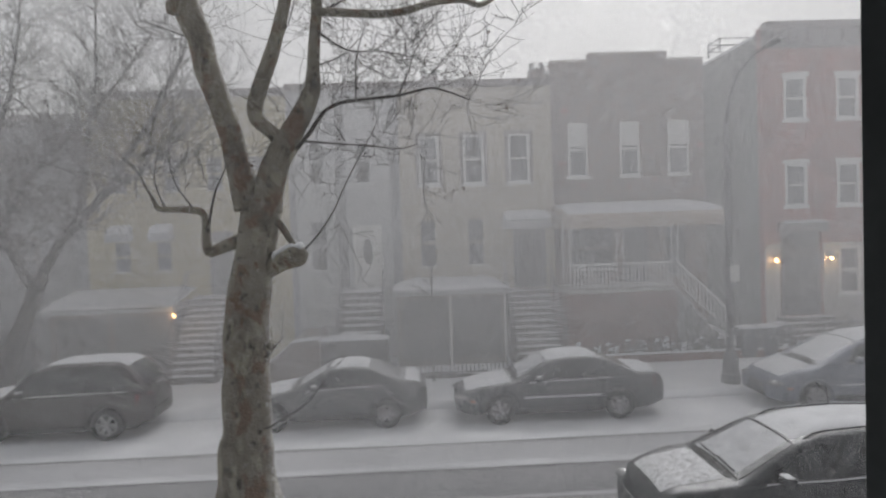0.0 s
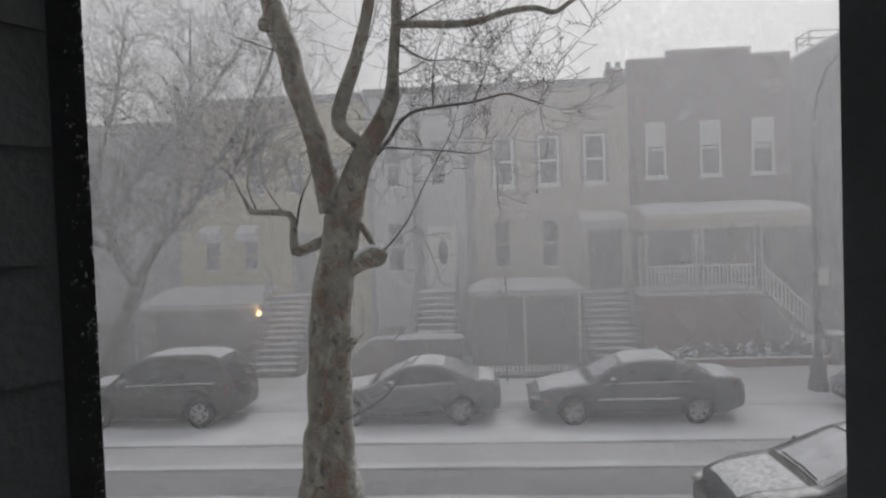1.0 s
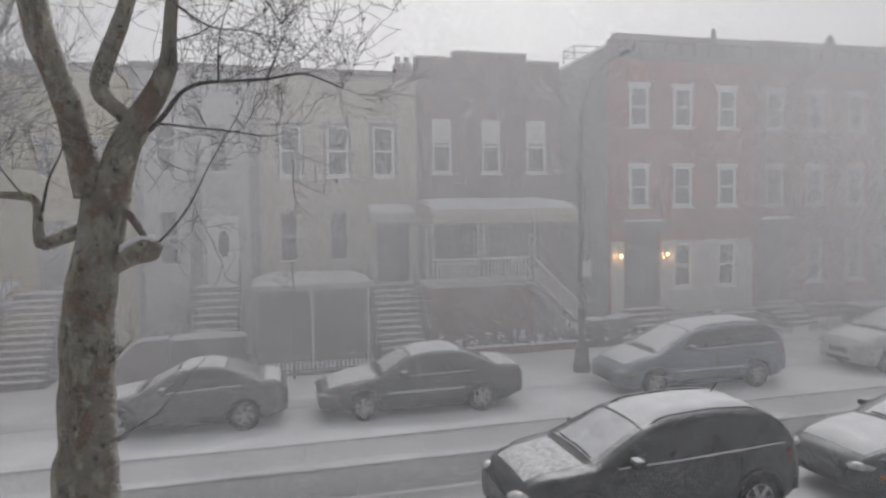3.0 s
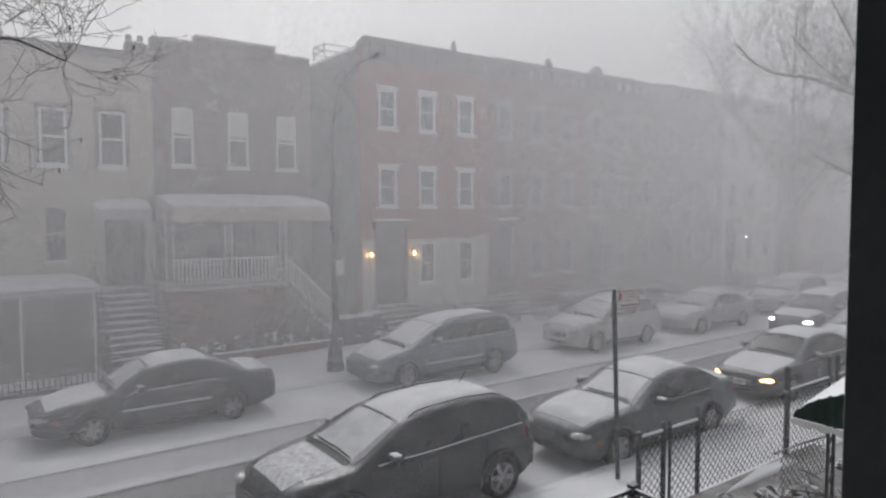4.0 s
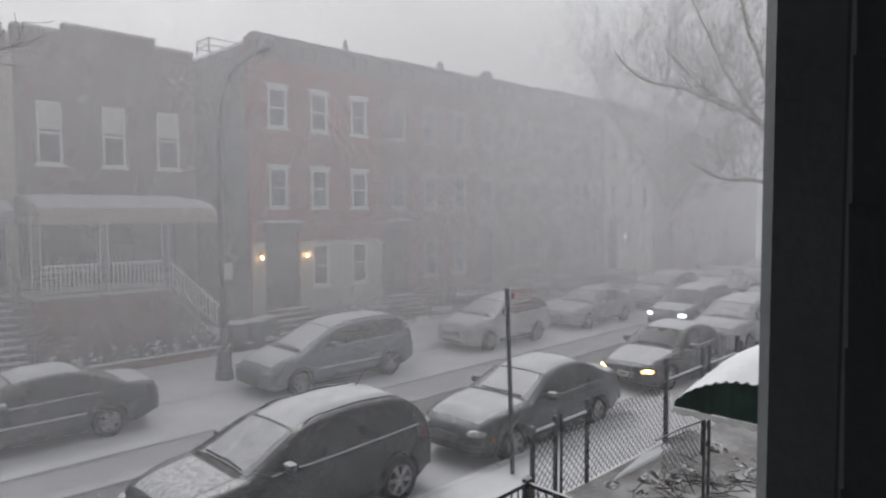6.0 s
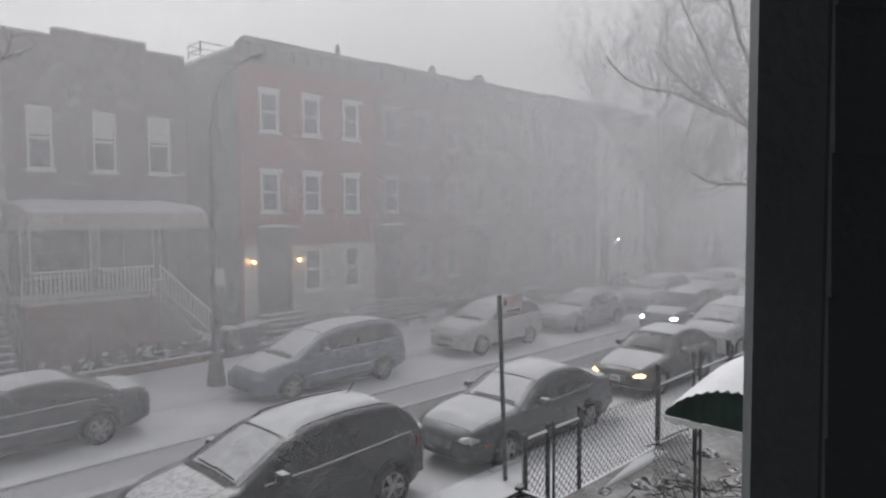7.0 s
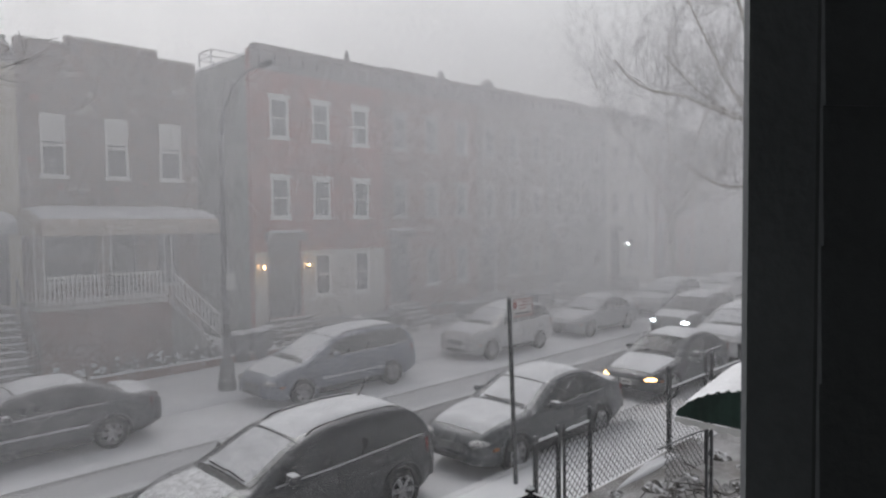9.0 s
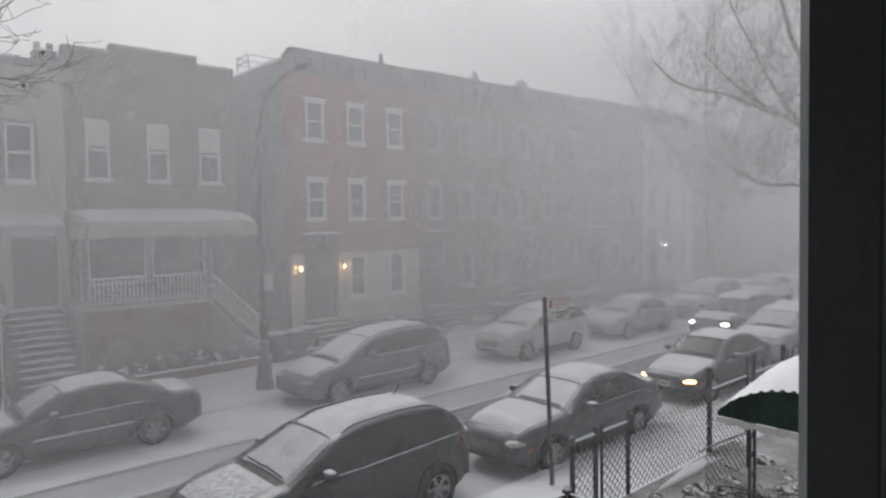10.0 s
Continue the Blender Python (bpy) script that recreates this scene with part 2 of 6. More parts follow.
def road_material():
    m = mat("driven_snow_on_asphalt", (0.84, 0.85, 0.87), 0.85, scale=0.6, amount=0.08, grain=10, bump=0.4, tint=(0.7, 0.71, 0.73))
    n, l = m.node_tree.nodes, m.node_tree.links
    b = n["Principled BSDF"]
    co, sep, wob = n.new("ShaderNodeTexCoord"), n.new("ShaderNodeSeparateXYZ"), n.new("ShaderNodeTexNoise")
    l.new(co.outputs["Object"], sep.inputs[0])
    mp = n.new("ShaderNodeMapping")
    mp.inputs["Scale"].default_value = (0.25, 3.0, 1)
    l.new(co.outputs["Object"], mp.inputs["Vector"])
    l.new(mp.outputs[0], wob.inputs["Vector"])
    wob.inputs["Scale"].default_value, wob.inputs["Detail"].default_value = 1.2, 6
    shift = n.new("ShaderNodeMath")
    shift.operation = "MULTIPLY_ADD"
    shift.inputs[1].default_value = 0.22
    l.new(wob.outputs["Fac"], shift.inputs[0])
    l.new(sep.outputs["Y"], shift.inputs[2])
    ramp = n.new("ShaderNodeValToRGB")
    rng = n.new("ShaderNodeMapRange")
    rng.inputs["From Min"].default_value, rng.inputs["From Max"].default_value = 6.0, 16.0
    l.new(shift.outputs[0], rng.inputs["Value"])
    l.new(rng.outputs[0], ramp.inputs[0])
    # how bare the asphalt is across the road: wheel ruts dark, ridges of slush between them pale
    stops = [(6.3, 0.15), (8.6, 0.4), (9.35, 0.8), (9.45, 0.35), (9.55, 0.84), (10.7, 0.74), (10.82, 0.95), (10.95, 0.95), (11.02, 0.12), (11.2, 0.42), (12.2, 0.46), (12.33, 0.8), (12.45, 0.75), (12.52, 0.05), (13.3, 0.0), (14.9, 0.05), (15.1, 0.2)]
    el = ramp.color_ramp.elements
    while len(el) < len(stops):
        el.new(0.5)
    for e, (y, v) in zip(el, stops):
        e.position, e.color = (y - 6) / 10, (v, v, v, 1)
    mix = n.new("ShaderNodeMix")
    mix.data_type = "RGBA"
    mix.inputs[7].default_value = (0.13, 0.13, 0.135, 1)
    l.new(ramp.outputs[0], mix.inputs[0])
    l.new(b.inputs["Base Color"].links[0].from_socket, mix.inputs[6])
    l.new(mix.outputs[2], b.inputs["Base Color"])
    return m


def rolling(x0, x1, y0, y1, z, nx, ny, lump, seed):
    def at(u, v):
        x, y = x0 + u * (x1 - x0), y0 + v * (y1 - y0)
        return (x, y, z + lump * noise.fractal((x * 0.5 + seed, y * 1.5, seed), 1.0, 2.0, 4))
    return Shape().sheet(at, nx, ny, (0, 0, -0.12))


ground = part("ground", Shape().sheet(lambda u, v: (-900 + 1800 * u, -900 + 1800 * v, -0.14), 8, 8), SNOW)
tagged(ground, "snow-covered ground reaching away under the fog", "ground", kind="structure")


def rut(y):
    """The relief across the carriageway."""
    z = 0.0
    for c, d, w in ((10.88, 0.035, 0.12), (12.4, 0.03, 0.1), (9.45, -0.02, 0.06), (11.05, -0.03, 0.08), (12.58, -0.025, 0.08)):
        z -= d * math.exp(-((y - c) / w) ** 2)
    return z


def road_at(u, v):
    x, y = -90 + 190 * u, NEAR_KERB - 0.02 + v * (FAR_KERB - NEAR_KERB + 0.04)
    return (x, y, rut(y) + 0.012 * noise.fractal((x * 0.4, y * 2, 3.0), 1.0, 2.0, 4))


road = part("road", Shape().sheet(road_at, 240, 110, (0, 0, -0.12)), road_material(), smooth=True)
tagged(road, "one-way street with driven slush, dark wheel ruts and pale snow", "road", kind="structure")
pavement_far = part("pavement", rolling(-90, 100, FAR_KERB + 0.16, 18.6, 0.14, 200, 24, 0.02, 5.0), PAVE, smooth=True)
tagged(pavement_far, "snow-covered pavement before the row houses", "pavement", kind="structure")
pavement_near = part("pavement", rolling(-90, 100, 4.5, NEAR_KERB - 0.16, 0.14, 200, 18, 0.02, 9.0), PAVE, smooth=True)
tagged(pavement_near, "snow-covered pavement beside the chain-link fence", "pavement", kind="structure")
yard_far = part("yard", rolling(-90, 100, 18.6, FACADE, 0.12, 200, 20, 0.05, 2.0), SNOW, smooth=True)
tagged(yard_far, "snow-covered front yards of the row houses", "ground", kind="structure")
yard_near = part("yard", rolling(-60, 90, -2.2, 4.76, 0.14, 120, 40, 0.07, 7.0), TRODDEN, smooth=True)
tagged(yard_near, "snow-covered front yard with trampled lumps", "ground", kind="structure")
for nm, y0, y1 in (("far", FAR_KERB, FAR_KERB + 0.16), ("near", NEAR_KERB - 0.16, NEAR_KERB)):
    kerb = tagged(new("kerb"), "stone kerb dusted with snow along the road", "kerb", kind="structure")
    stone = Shape().box(-0.995, 0.995, y0, y1, -0.1, 0.135).mesh("kerb_stone", KERB, bevel=0.012)
    for k in range(40):
        o = new("kerb_stone", stone)
        o.location = (-24 + 2 * k, 0, 0)
        o.parent = kerb

drift = part("snow_drift", Shape().sheet(lambda u, v: (-60 + 130 * u, FAR_KERB + 0.12 - (0.34 + 0.22 * noise.noise((u * 90, 0, 4.0))) * v, 0.165 - 0.165 * v ** 1.4 + 0.03 * math.sin(math.pi * v) * (1 + noise.noise((u * 260, v * 3, 1.0)))), 520, 6, (0, 0, -0.06)), PAVE, smooth=True)
tagged(drift, "bank of ploughed snow lying against the kerb", "snow", kind="structure")

# ---- row houses ----


def wall_shape(x0, x1, y0, y1, z0, z1, holes):
    """A wall with openings right through it, in one piece."""
    xs = sorted({x0, x1, *[h[0] for h in holes], *[h[1] for h in holes]})
    zs = sorted({z0, z1, *[min(z1, h[2]) for h in holes], *[min(z1, h[3]) for h in holes]})
    nx, nz = len(xs), len(zs)
    s = Shape()
    s.v = [(x, y, z) for y in (y0, y1) for x in xs for z in zs]

    def solid(i, k):
        if not (0 <= i < nx - 1 and 0 <= k < nz - 1):
            return False
        x, z = (xs[i] + xs[i + 1]) / 2, (zs[k] + zs[k + 1]) / 2
        return not any(h[0] < x < h[1] and h[2] < z < h[3] for h in holes)
    at = lambda b, i, k: b * nx * nz + i * nz + k
    for i in range(nx - 1):
        for k in range(nz - 1):
            if not solid(i, k):
                continue
            for b in (0, 1):
                s.f.append((at(b, i, k), at(b, i + 1, k), at(b, i + 1, k + 1), at(b, i, k + 1)))
            for di, dk, p, q in ((-1, 0, (i, k), (i, k + 1)), (1, 0, (i + 1, k), (i + 1, k + 1)), (0, -1, (i, k), (i + 1, k)), (0, 1, (i, k + 1), (i + 1, k + 1))):
                if not solid(i + di, k + dk):
                    s.f.append((at(0, *p), at(0, *q), at(1, *q), at(1, *p)))
    return s


def window_part(house, x0, x1, z0, z1, y, frame_mat, shade=0.0, sill=True, bars=True, head=False, trim=0.07):
    """A sash window in an opening of the facade: frame, sashes, panes, sill and blind."""
    fr = Shape()
    t = trim
    for a in ((x0 - 0.01, x0 + t, z0, z1), (x1 - t, x1 + 0.01, z0, z1), (x0 + t, x1 - t, z1 - t, z1 + 0.01), (x0 + t, x1 - t, z0 - 0.01, z0 + t)):
        fr.box(a[0], a[1], y - 0.03, y + 0.07, a[2], a[3])
    zm = (z0 + z1) / 2
    if bars:
        fr.box(x0 + t, x1 - t, y - 0.01, y + 0.06, zm - 0.035, zm + 0.035)
    w = part("window", fr, frame_mat, house)
    part("pane", Shape().box(x0 + t, x1 - t, y + 0.05, y + 0.058, z0 + t, zm), GLASS, w)
    part("pane", Shape().box(x0 + t, x1 - t, y + 0.03, y + 0.038, zm, z1 - t), GLASS, w)
    if shade:
        part("blind", Shape().box(x0 + t + 0.01, x1 - t - 0.01, y + 0.02, y + 0.026, z1 - t - shade * (z1 - z0), z1 - t), SHADE, w, "white roller blind half drawn")
    if sill:
        part("sill", Shape().box(x0 - 0.08, x1 + 0.08, y - 0.12, y + 0.02, z0 - 0.1, z0 - 0.012), frame_mat, w, bevel=0.01)
        part("snow_cap", lumpy(x0 - 0.06, x1 + 0.06, y - 0.11, y - 0.032, z0 - 0.012, 0.04, x0), ROOFSNOW, w, "snow lying on the sill")
    if head:
        part("lintel", Shape().box(x0 - 0.1, x1 + 0.1, y - 0.07, y - 0.003, z1 + 0.012, z1 + 0.16), frame_mat, w, bevel=0.01)
    return w


def house_shell(x0, x1, z1, wall_mat, label, holes, depth=11.0, y=FACADE, side_mat=None, roof_z=None, group="row houses"):
    """A house with its front wall pierced by holes, side and back walls and a flat roof under snow."""
    h = thing("house", (x0 + x1) / 2, y, 0.1, label, "house", group)
    IN_PLACE.add(h.name)
    part("front_wall", wall_shape(x0, x1, y, y + 0.3, 0.0, z1, holes), wall_mat, h)
    s = side_mat or wall_mat
    rz = roof_z or z1 - 0.25
    part("side_wall", Shape().box(x0, x0 + 0.25, y + 0.302, y + depth, 0.0, rz), s, h)
    part("side_wall", Shape().box(x1 - 0.25, x1, y + 0.302, y + depth, 0.0, rz), s, h)
    part("back_wall", Shape().box(x0 + 0.252, x1 - 0.252, y + depth - 0.3, y + depth, 0.0, rz), s, h)
    # added sheet; the gloom of the rooms is put into its near-black colour
    part("inner_wall", Shape().box(x0 + 0.252, x1 - 0.252, y + 1.6, y + 1.7, 0.0, rz - 0.2), SCREEN, h, "added dark sheet behind the windows, coloured to stand for unlit rooms")
    part("roof", Shape().box(x0 + 0.02, x1 - 0.02, y + 0.302, y + depth + 0.1, rz + 0.003, rz + 0.12), ROOFSNOW, h, "flat roof under snow")
    return h


def stoop(house, x0, x1, y_top, y_bot, z_top, z_bot, steps, landing, material=BROWNSTONE, rail=True):
    """A straight stoop: each step a block with a snow-covered tread, cheek walls and iron rails."""
    st = part("landing", Shape().box(x0, x1, y_top, y_top + landing, 0.05, z_top), material, house, bevel=0.01)
    part("snow_cap", lumpy(x0 + 0.03, x1 - 0.03, y_top + 0.02, y_top + landing, z_top, 0.05, x0), ROOFSNOW, st)
    rise, run = (z_top - z_bot) / steps, (y_top - y_bot) / steps
    for k in range(steps):
        z, y1 = z_top - rise * (k + 1) + 0.0, y_top - run * k
        step = part("step", Shape().box(x0, x1, y1 - run - 0.02, y1 - 0.002, 0.05, z), material, house)
        part("snow_cap", lumpy(x0 + 0.04, x1 - 0.05, y1 - run - 0.03, y1 - 0.06, z, 0.05, k * 1.7 + x0, 0.4, 0.08), ROOFSNOW, step)
    if rail:
        for x in (x0 - 0.03, x1 + 0.03):
            s = Shape().tube([(x, y_bot, z_bot + 0.95), (x, y_top, z_top + 0.9), (x, y_top + landing - 0.1, z_top + 0.9)], [0.022] * 3, 6)
            r = part("handrail", s, IRON, house)
            for k in range(0, steps + 1, 2):
                y, z = y_top - run * k, z_top - rise * k
                part("baluster", Shape().box(x - 0.012, x + 0.012, y - 0.012, y + 0.012, z - 0.05, z + 0.9), IRON, r)
    return st


def cap_awning(house, x0, x1, y_wall, y_front, z_wall, z_front, cloth, label, fringe=0.22, round_end=0.0):
    """An awning that bellies from the wall to its front edge, snow lying on it."""
    def at(u, v, lift=0.0):
        x = x0 + u * (x1 - x0)
        a = v * math.pi / 2
        z = z_front + (z_wall - z_front) * math.cos(a) ** 0.9
        yy = y_wall + (y_front - y_wall) * math.sin(a)
        if round_end:
            x += round_end * (math.sin(a) if u > 0.98 else 0)
        return (x, yy, z + lift)
    a = part("awning", Shape().sheet(lambda u, v: at(u, v), 30, 10, (0, 0.02, -0.03)), cloth, house, label, smooth=True)
    part("snow_cap", Shape().sheet(lambda u, v: (at(u, v * 0.75)[0], at(u, v * 0.75)[1], at(u, v * 0.75)[2] + 0.01 + 0.08 * min(1, 8 * u, 8 * (1 - u)) * (1 - v ** 3) + 0.015 * noise.noise((u * 12, v * 3, x0)) * (1 - v)), 40, 10, (0, 0.003, -0.012)), ROOFSNOW, a, "snow lying on the awning", smooth=True)
    part("fringe", Shape().box(x0, x1 + round_end, y_front - 0.015, y_front + 0.015, z_front - fringe, z_front - 0.004), cloth, a)
    for x in (x0, x1):
        pts = [at(0 if x == x0 else 1, k / 8) for k in range(9)]
        s = Shape()
        s.add([(x, p[1], p[2] - 0.03) for p in pts] + [(x, p[1], z_front - fringe) for p in pts], [(k, k + 1, k + 10, k + 9) for k in range(8)])
        part("end_panel", s, cloth, a)
    return a


def door_part(house, x0, x1, z0, z1, y, material, label, oval=False):
    d = part("door", Shape().box(x0 + 0.06, x1 - 0.06, y + 0.08, y + 0.13, z0, z1 - 0.06), material, house, label, bevel=0.006)
    f = Shape()
    for a in ((x0, x0 + 0.058, z0, z1), (x1 - 0.058, x1, z0, z1), (x0 + 0.06, x1 - 0.06, z1 - 0.058, z1)):
        f.box(a[0], a[1], y - 0.03, y + 0.14, a[2], a[3])
    part("door_frame", f, material, d)
    xm, zm, w, h = (x0 + x1) / 2, (z0 + z1) / 2 + 0.2, (x1 - x0) * 0.17, (z1 - z0) * 0.2
    if oval:
        ring = [(xm + w * math.cos(a), y + 0.074, zm + h * math.sin(a)) for a in [2 * math.pi * k / 20 for k in range(20)]]
        part("pane", Shape().add(ring + [(p[0], y + 0.079, p[2]) for p in ring], [tuple(range(20)), tuple(range(39, 19, -1))] + [(k, (k + 1) % 20, 20 + (k + 1) % 20, 20 + k) for k in range(20)]), GLASS, d, "oval door pane")
    else:
        part("pane", Shape().box(x0 + 0.2, x1 - 0.2, y + 0.072, y + 0.079, zm, z1 - 0.25), GLASS, d)
    part("knob", Shape().box(x1 - 0.19, x1 - 0.15, y + 0.02, y + 0.079, z0 + 0.95, z0 + 1.0), STEEL, d, bevel=0.006)
    return d


CREAM = courses(mat("cream_clapboard", (0.5, 0.45, 0.36), 0.7, scale=0.8, amount=0.08, grain=40), 0.12, 40.0, 0.6, 0.1, 0.7)
PALE = courses(mat("pale_grey_siding", (0.52, 0.53, 0.53), 0.7, scale=0.8, amount=0.08, grain=40), 0.13, 40.0, 0.5, 0.1, 0.72)
YELLOW = courses(mat("faded_yellow_siding", (0.44, 0.37, 0.16), 0.7, scale=0.8, amount=0.1, grain=40), 0.12, 40.0, 0.5, 0.1, 0.72)
GREY = courses(mat("grey_siding", (0.17, 0.175, 0.18), 0.7, scale=0.8, amount=0.1, grain=40), 0.12, 40.0, 0.5, 0.1, 0.72)
MOTTLED = courses(mat("mottled_brown_brick", (0.15, 0.09, 0.065), 0.85, scale=2.6, amount=0.3, grain=14, tint=(0.1, 0.085, 0.08)), 0.075, 0.21, 0.6, 0.12, 1.5)
RED = courses(mat("red_brick", (0.3, 0.07, 0.05), 0.85, scale=1.2, amount=0.2, grain=16), 0.075, 0.21, 0.6, 0.12, 1.2)
RUSSET = courses(mat("dull_russet_brick", (0.19, 0.075, 0.055), 0.85, scale=1.2, amount=0.2, grain=16), 0.075, 0.21, 0.6, 0.12, 1.2)
DUN = courses(mat("dun_brick", (0.16, 0.12, 0.1), 0.85, scale=1.2, amount=0.2, grain=16), 0.075, 0.21, 0.6, 0.12, 1.2)
STUCCO = mat("stained_stucco", (0.17, 0.18, 0.165), 0.9, scale=0.6, amount=0.25, grain=20)
STONE = mat("pale_limestone", (0.5, 0.48, 0.45), 0.85, scale=1.5, amount=0.12, grain=25)
CORNICE = mat("painted_cornice", (0.11, 0.085, 0.08), 0.7, scale=3, amount=0.2, dust=0.9, dust_from=0.7)
TAN = mat("tan_awning_cloth", (0.5, 0.44, 0.38), 0.85, scale=2, amount=0.12, grain=40)
PALECLOTH = mat("pale_aluminium_awning", (0.45, 0.46, 0.46), 0.6, scale=2, amount=0.1)
DARKFRAME = mat("brown_window_frame", (0.16, 0.13, 0.11), 0.6, scale=4, amount=0.15, dust=0.8, dust_from=0.6)
GREEN = mat("dark_green_canopy", (0.02, 0.045, 0.035), 0.7, scale=4, amount=0.25)

# cream house
ups = [(0.39, 1.07), (1.95, 2.65), (3.53, 4.25)]
los = [(0.32, 0.92), (1.98, 2.6)]
cream = house_shell(-0.38, 5.07, 9.55, CREAM, "cream clapboard row house with brown-framed sash windows and stoop",
                    [(a, b, 6.08, 7.75) for a, b in ups] + [(a, b, 3.2, 4.86) for a, b in los] + [(3.6, 4.75, 2.35, 4.5), (0.2, 2.6, 0.2, 2.2)])
for a, b in ups:
    w = window_part(cream, a, b, 6.08, 7.75, FACADE, WHITE, trim=0.06)
    fr = Shape()
    for q in ((a - 0.13, a - 0.012, 5.95, 7.88), (b + 0.012, b + 0.13, 5.95, 7.88), (a - 0.01, b + 0.01, 7.762, 7.88)):
        fr.box(q[0], q[1], FACADE - 0.05, FACADE - 0.003, q[2], q[3])
    part("surround", fr, DARKFRAME, w, "brown window surround")
for a, b in los:
    window_part(cream, a, b, 3.2, 4.86, FACADE, CREAM, trim=0.05)
door_part(cream, 3.6, 4.75, 2.35, 4.5, FACADE + 0.05, DARKDOOR, "dark front door")
part("cornice", Shape().box(-0.38, 5.05, FACADE - 0.1, FACADE - 0.003, 9.42, 9.62).box(-0.38, 5.05, FACADE - 0.16, FACADE - 0.1, 9.55, 9.66), CORNICE, cream, bevel=0.01)
stoop(cream, 3.2, 4.7, 20.7, 18.4, 2.32, 0.18, 12, 0.78)
cap_awning(cream, 3.25, 4.8, 21.48, 20.6, 5.0, 4.6, PALECLOTH, "small pale awning over the front door", 0.15)
bay = part("basement_porch", wall_shape(-0.5, 3.0, 19.52, 19.6, 0.15, 2.42, [(-0.35, 1.15, 0.35, 2.3), (1.28, 2.85, 0.35, 2.3)]), DARKFRAME, cream, "screened basement porch under a snowy roof")
part("screen", Shape().box(-0.35, 1.15, 19.55, 19.56, 0.35, 2.3), SCREEN, bay)
part("screen", Shape().box(1.28, 2.85, 19.55, 19.56, 0.35, 2.3), SCREEN, bay)
part("post", Shape().box(1.19, 1.235, 19.46, 19.518, 0.15, 2.42), WHITE, bay)
part("post", Shape().box(2.95, 2.995, 19.46, 19.518, 0.15, 2.42), WHITE, bay)
part("porch_side", Shape().box(-0.5, -0.42, 19.602, 21.49, 0.15, 2.42), SCREEN, bay)
part("porch_side", Shape().box(2.92, 3.0, 19.602, 21.49, 0.15, 2.42), SCREEN, bay)
part("porch_roof", Shape().box(-0.6, 3.08, 19.3, 21.49, 2.423, 2.55), PALECLOTH, bay)
part("snow_cap", lumpy(-0.62, 3.1, 19.26, 21.48, 2.55, 0.34, 4.0, 0.12), ROOFSNOW, bay, "thick snow on the porch roof", smooth=True)

# pale grey house
ups = [(-3.45, -2.9), (-1.85, -1.3)]
pale = house_shell(-4.15, -0.385, 9.6, PALE, "pale grey sided row house with a white oval-paned door",
                   [(a, b, 6.18, 7.8) for a, b in ups] + [(-3.46, -2.87, 3.2, 4.95), (-2.0, -1.0, 2.5, 4.75)])
for a, b in ups:
    window_part(pale, a, b, 6.18, 7.8, FACADE, PALE, trim=0.04)
window_part(pale, -3.46, -2.87, 3.2, 4.95, FACADE, PALE, trim=0.04)
door_part(pale, -2.0, -1.0, 2.5, 4.75, FACADE + 0.05, WHITE, "white front door with an oval pane", True)
DOWN = mat("grey_pilaster_paint", (0.22, 0.225, 0.23), 0.7, scale=2, amount=0.15)
part("pilaster", Shape().box(-2.5, -2.15, FACADE - 0.12, FACADE - 0.003, 0.1, 9.4), DOWN, pale, bevel=0.01)
part("pilaster", Shape().box(-0.62, -0.3, FACADE - 0.14, FACADE - 0.003, 0.1, 9.4), DOWN, pale, bevel=0.01)
part("pilaster", Shape().box(-4.12, -3.9, FACADE - 0.1, FACADE - 0.003, 0.1, 9.4), DOWN, pale, bevel=0.01)
part("cornice", Shape().box(-4.15, -0.39, FACADE - 0.2, FACADE - 0.003, 9.42, 9.66), CORNICE, pale, bevel=0.02)
stoop(pale, -2.35, -1.0, 20.7, 18.9, 2.48, 0.7, 9, 0.78)
low = part("yard_wall", Shape().box(-2.75, -0.75, 17.95, 18.25, 0.1, 1.32), SCREEN, pale, "dark yard wall under a snow cap", bevel=0.02)
part("snow_cap", lumpy(-2.78, -0.72, 17.9, 18.3, 1.32, 0.16, 8.0), ROOFSNOW, low, smooth=True)
bulk = part("cellar_bulkhead", Shape().add([(-4.5, 18.0, 0.1), (-2.8, 18.0, 0.1), (-2.8, 18.0, 1.38), (-3.6, 18.0, 1.32), (-4.5, 18.0, 0.55), (-4.5, 20.6, 0.1), (-2.8, 20.6, 0.1), (-2.8, 20.6, 1.38), (-3.6, 20.6, 1.32), (-4.5, 20.6, 0.55)],
                                            [(0, 1, 2, 3, 4), (9, 8, 7, 6, 5), (0, 5, 6, 1), (1, 6, 7, 2), (2, 7, 8, 3), (3, 8, 9, 4), (4, 9, 5, 0)]), DUN, pale, "sloping cellar entrance beside the stoop")
part("snow_cap", Shape().sheet(lambda u, v: (-4.5 + 1.7 * u, 17.97 + 0.5 * v, (0.55 + 0.77 * min(1, u / 0.53) + 0.06 * max(0, u - 0.53) / 0.47) + 0.04 + 0.02 * noise.noise((u * 8, v * 3, 1))), 16, 5, (0, 0, -0.035)), ROOFSNOW, bulk, smooth=True)

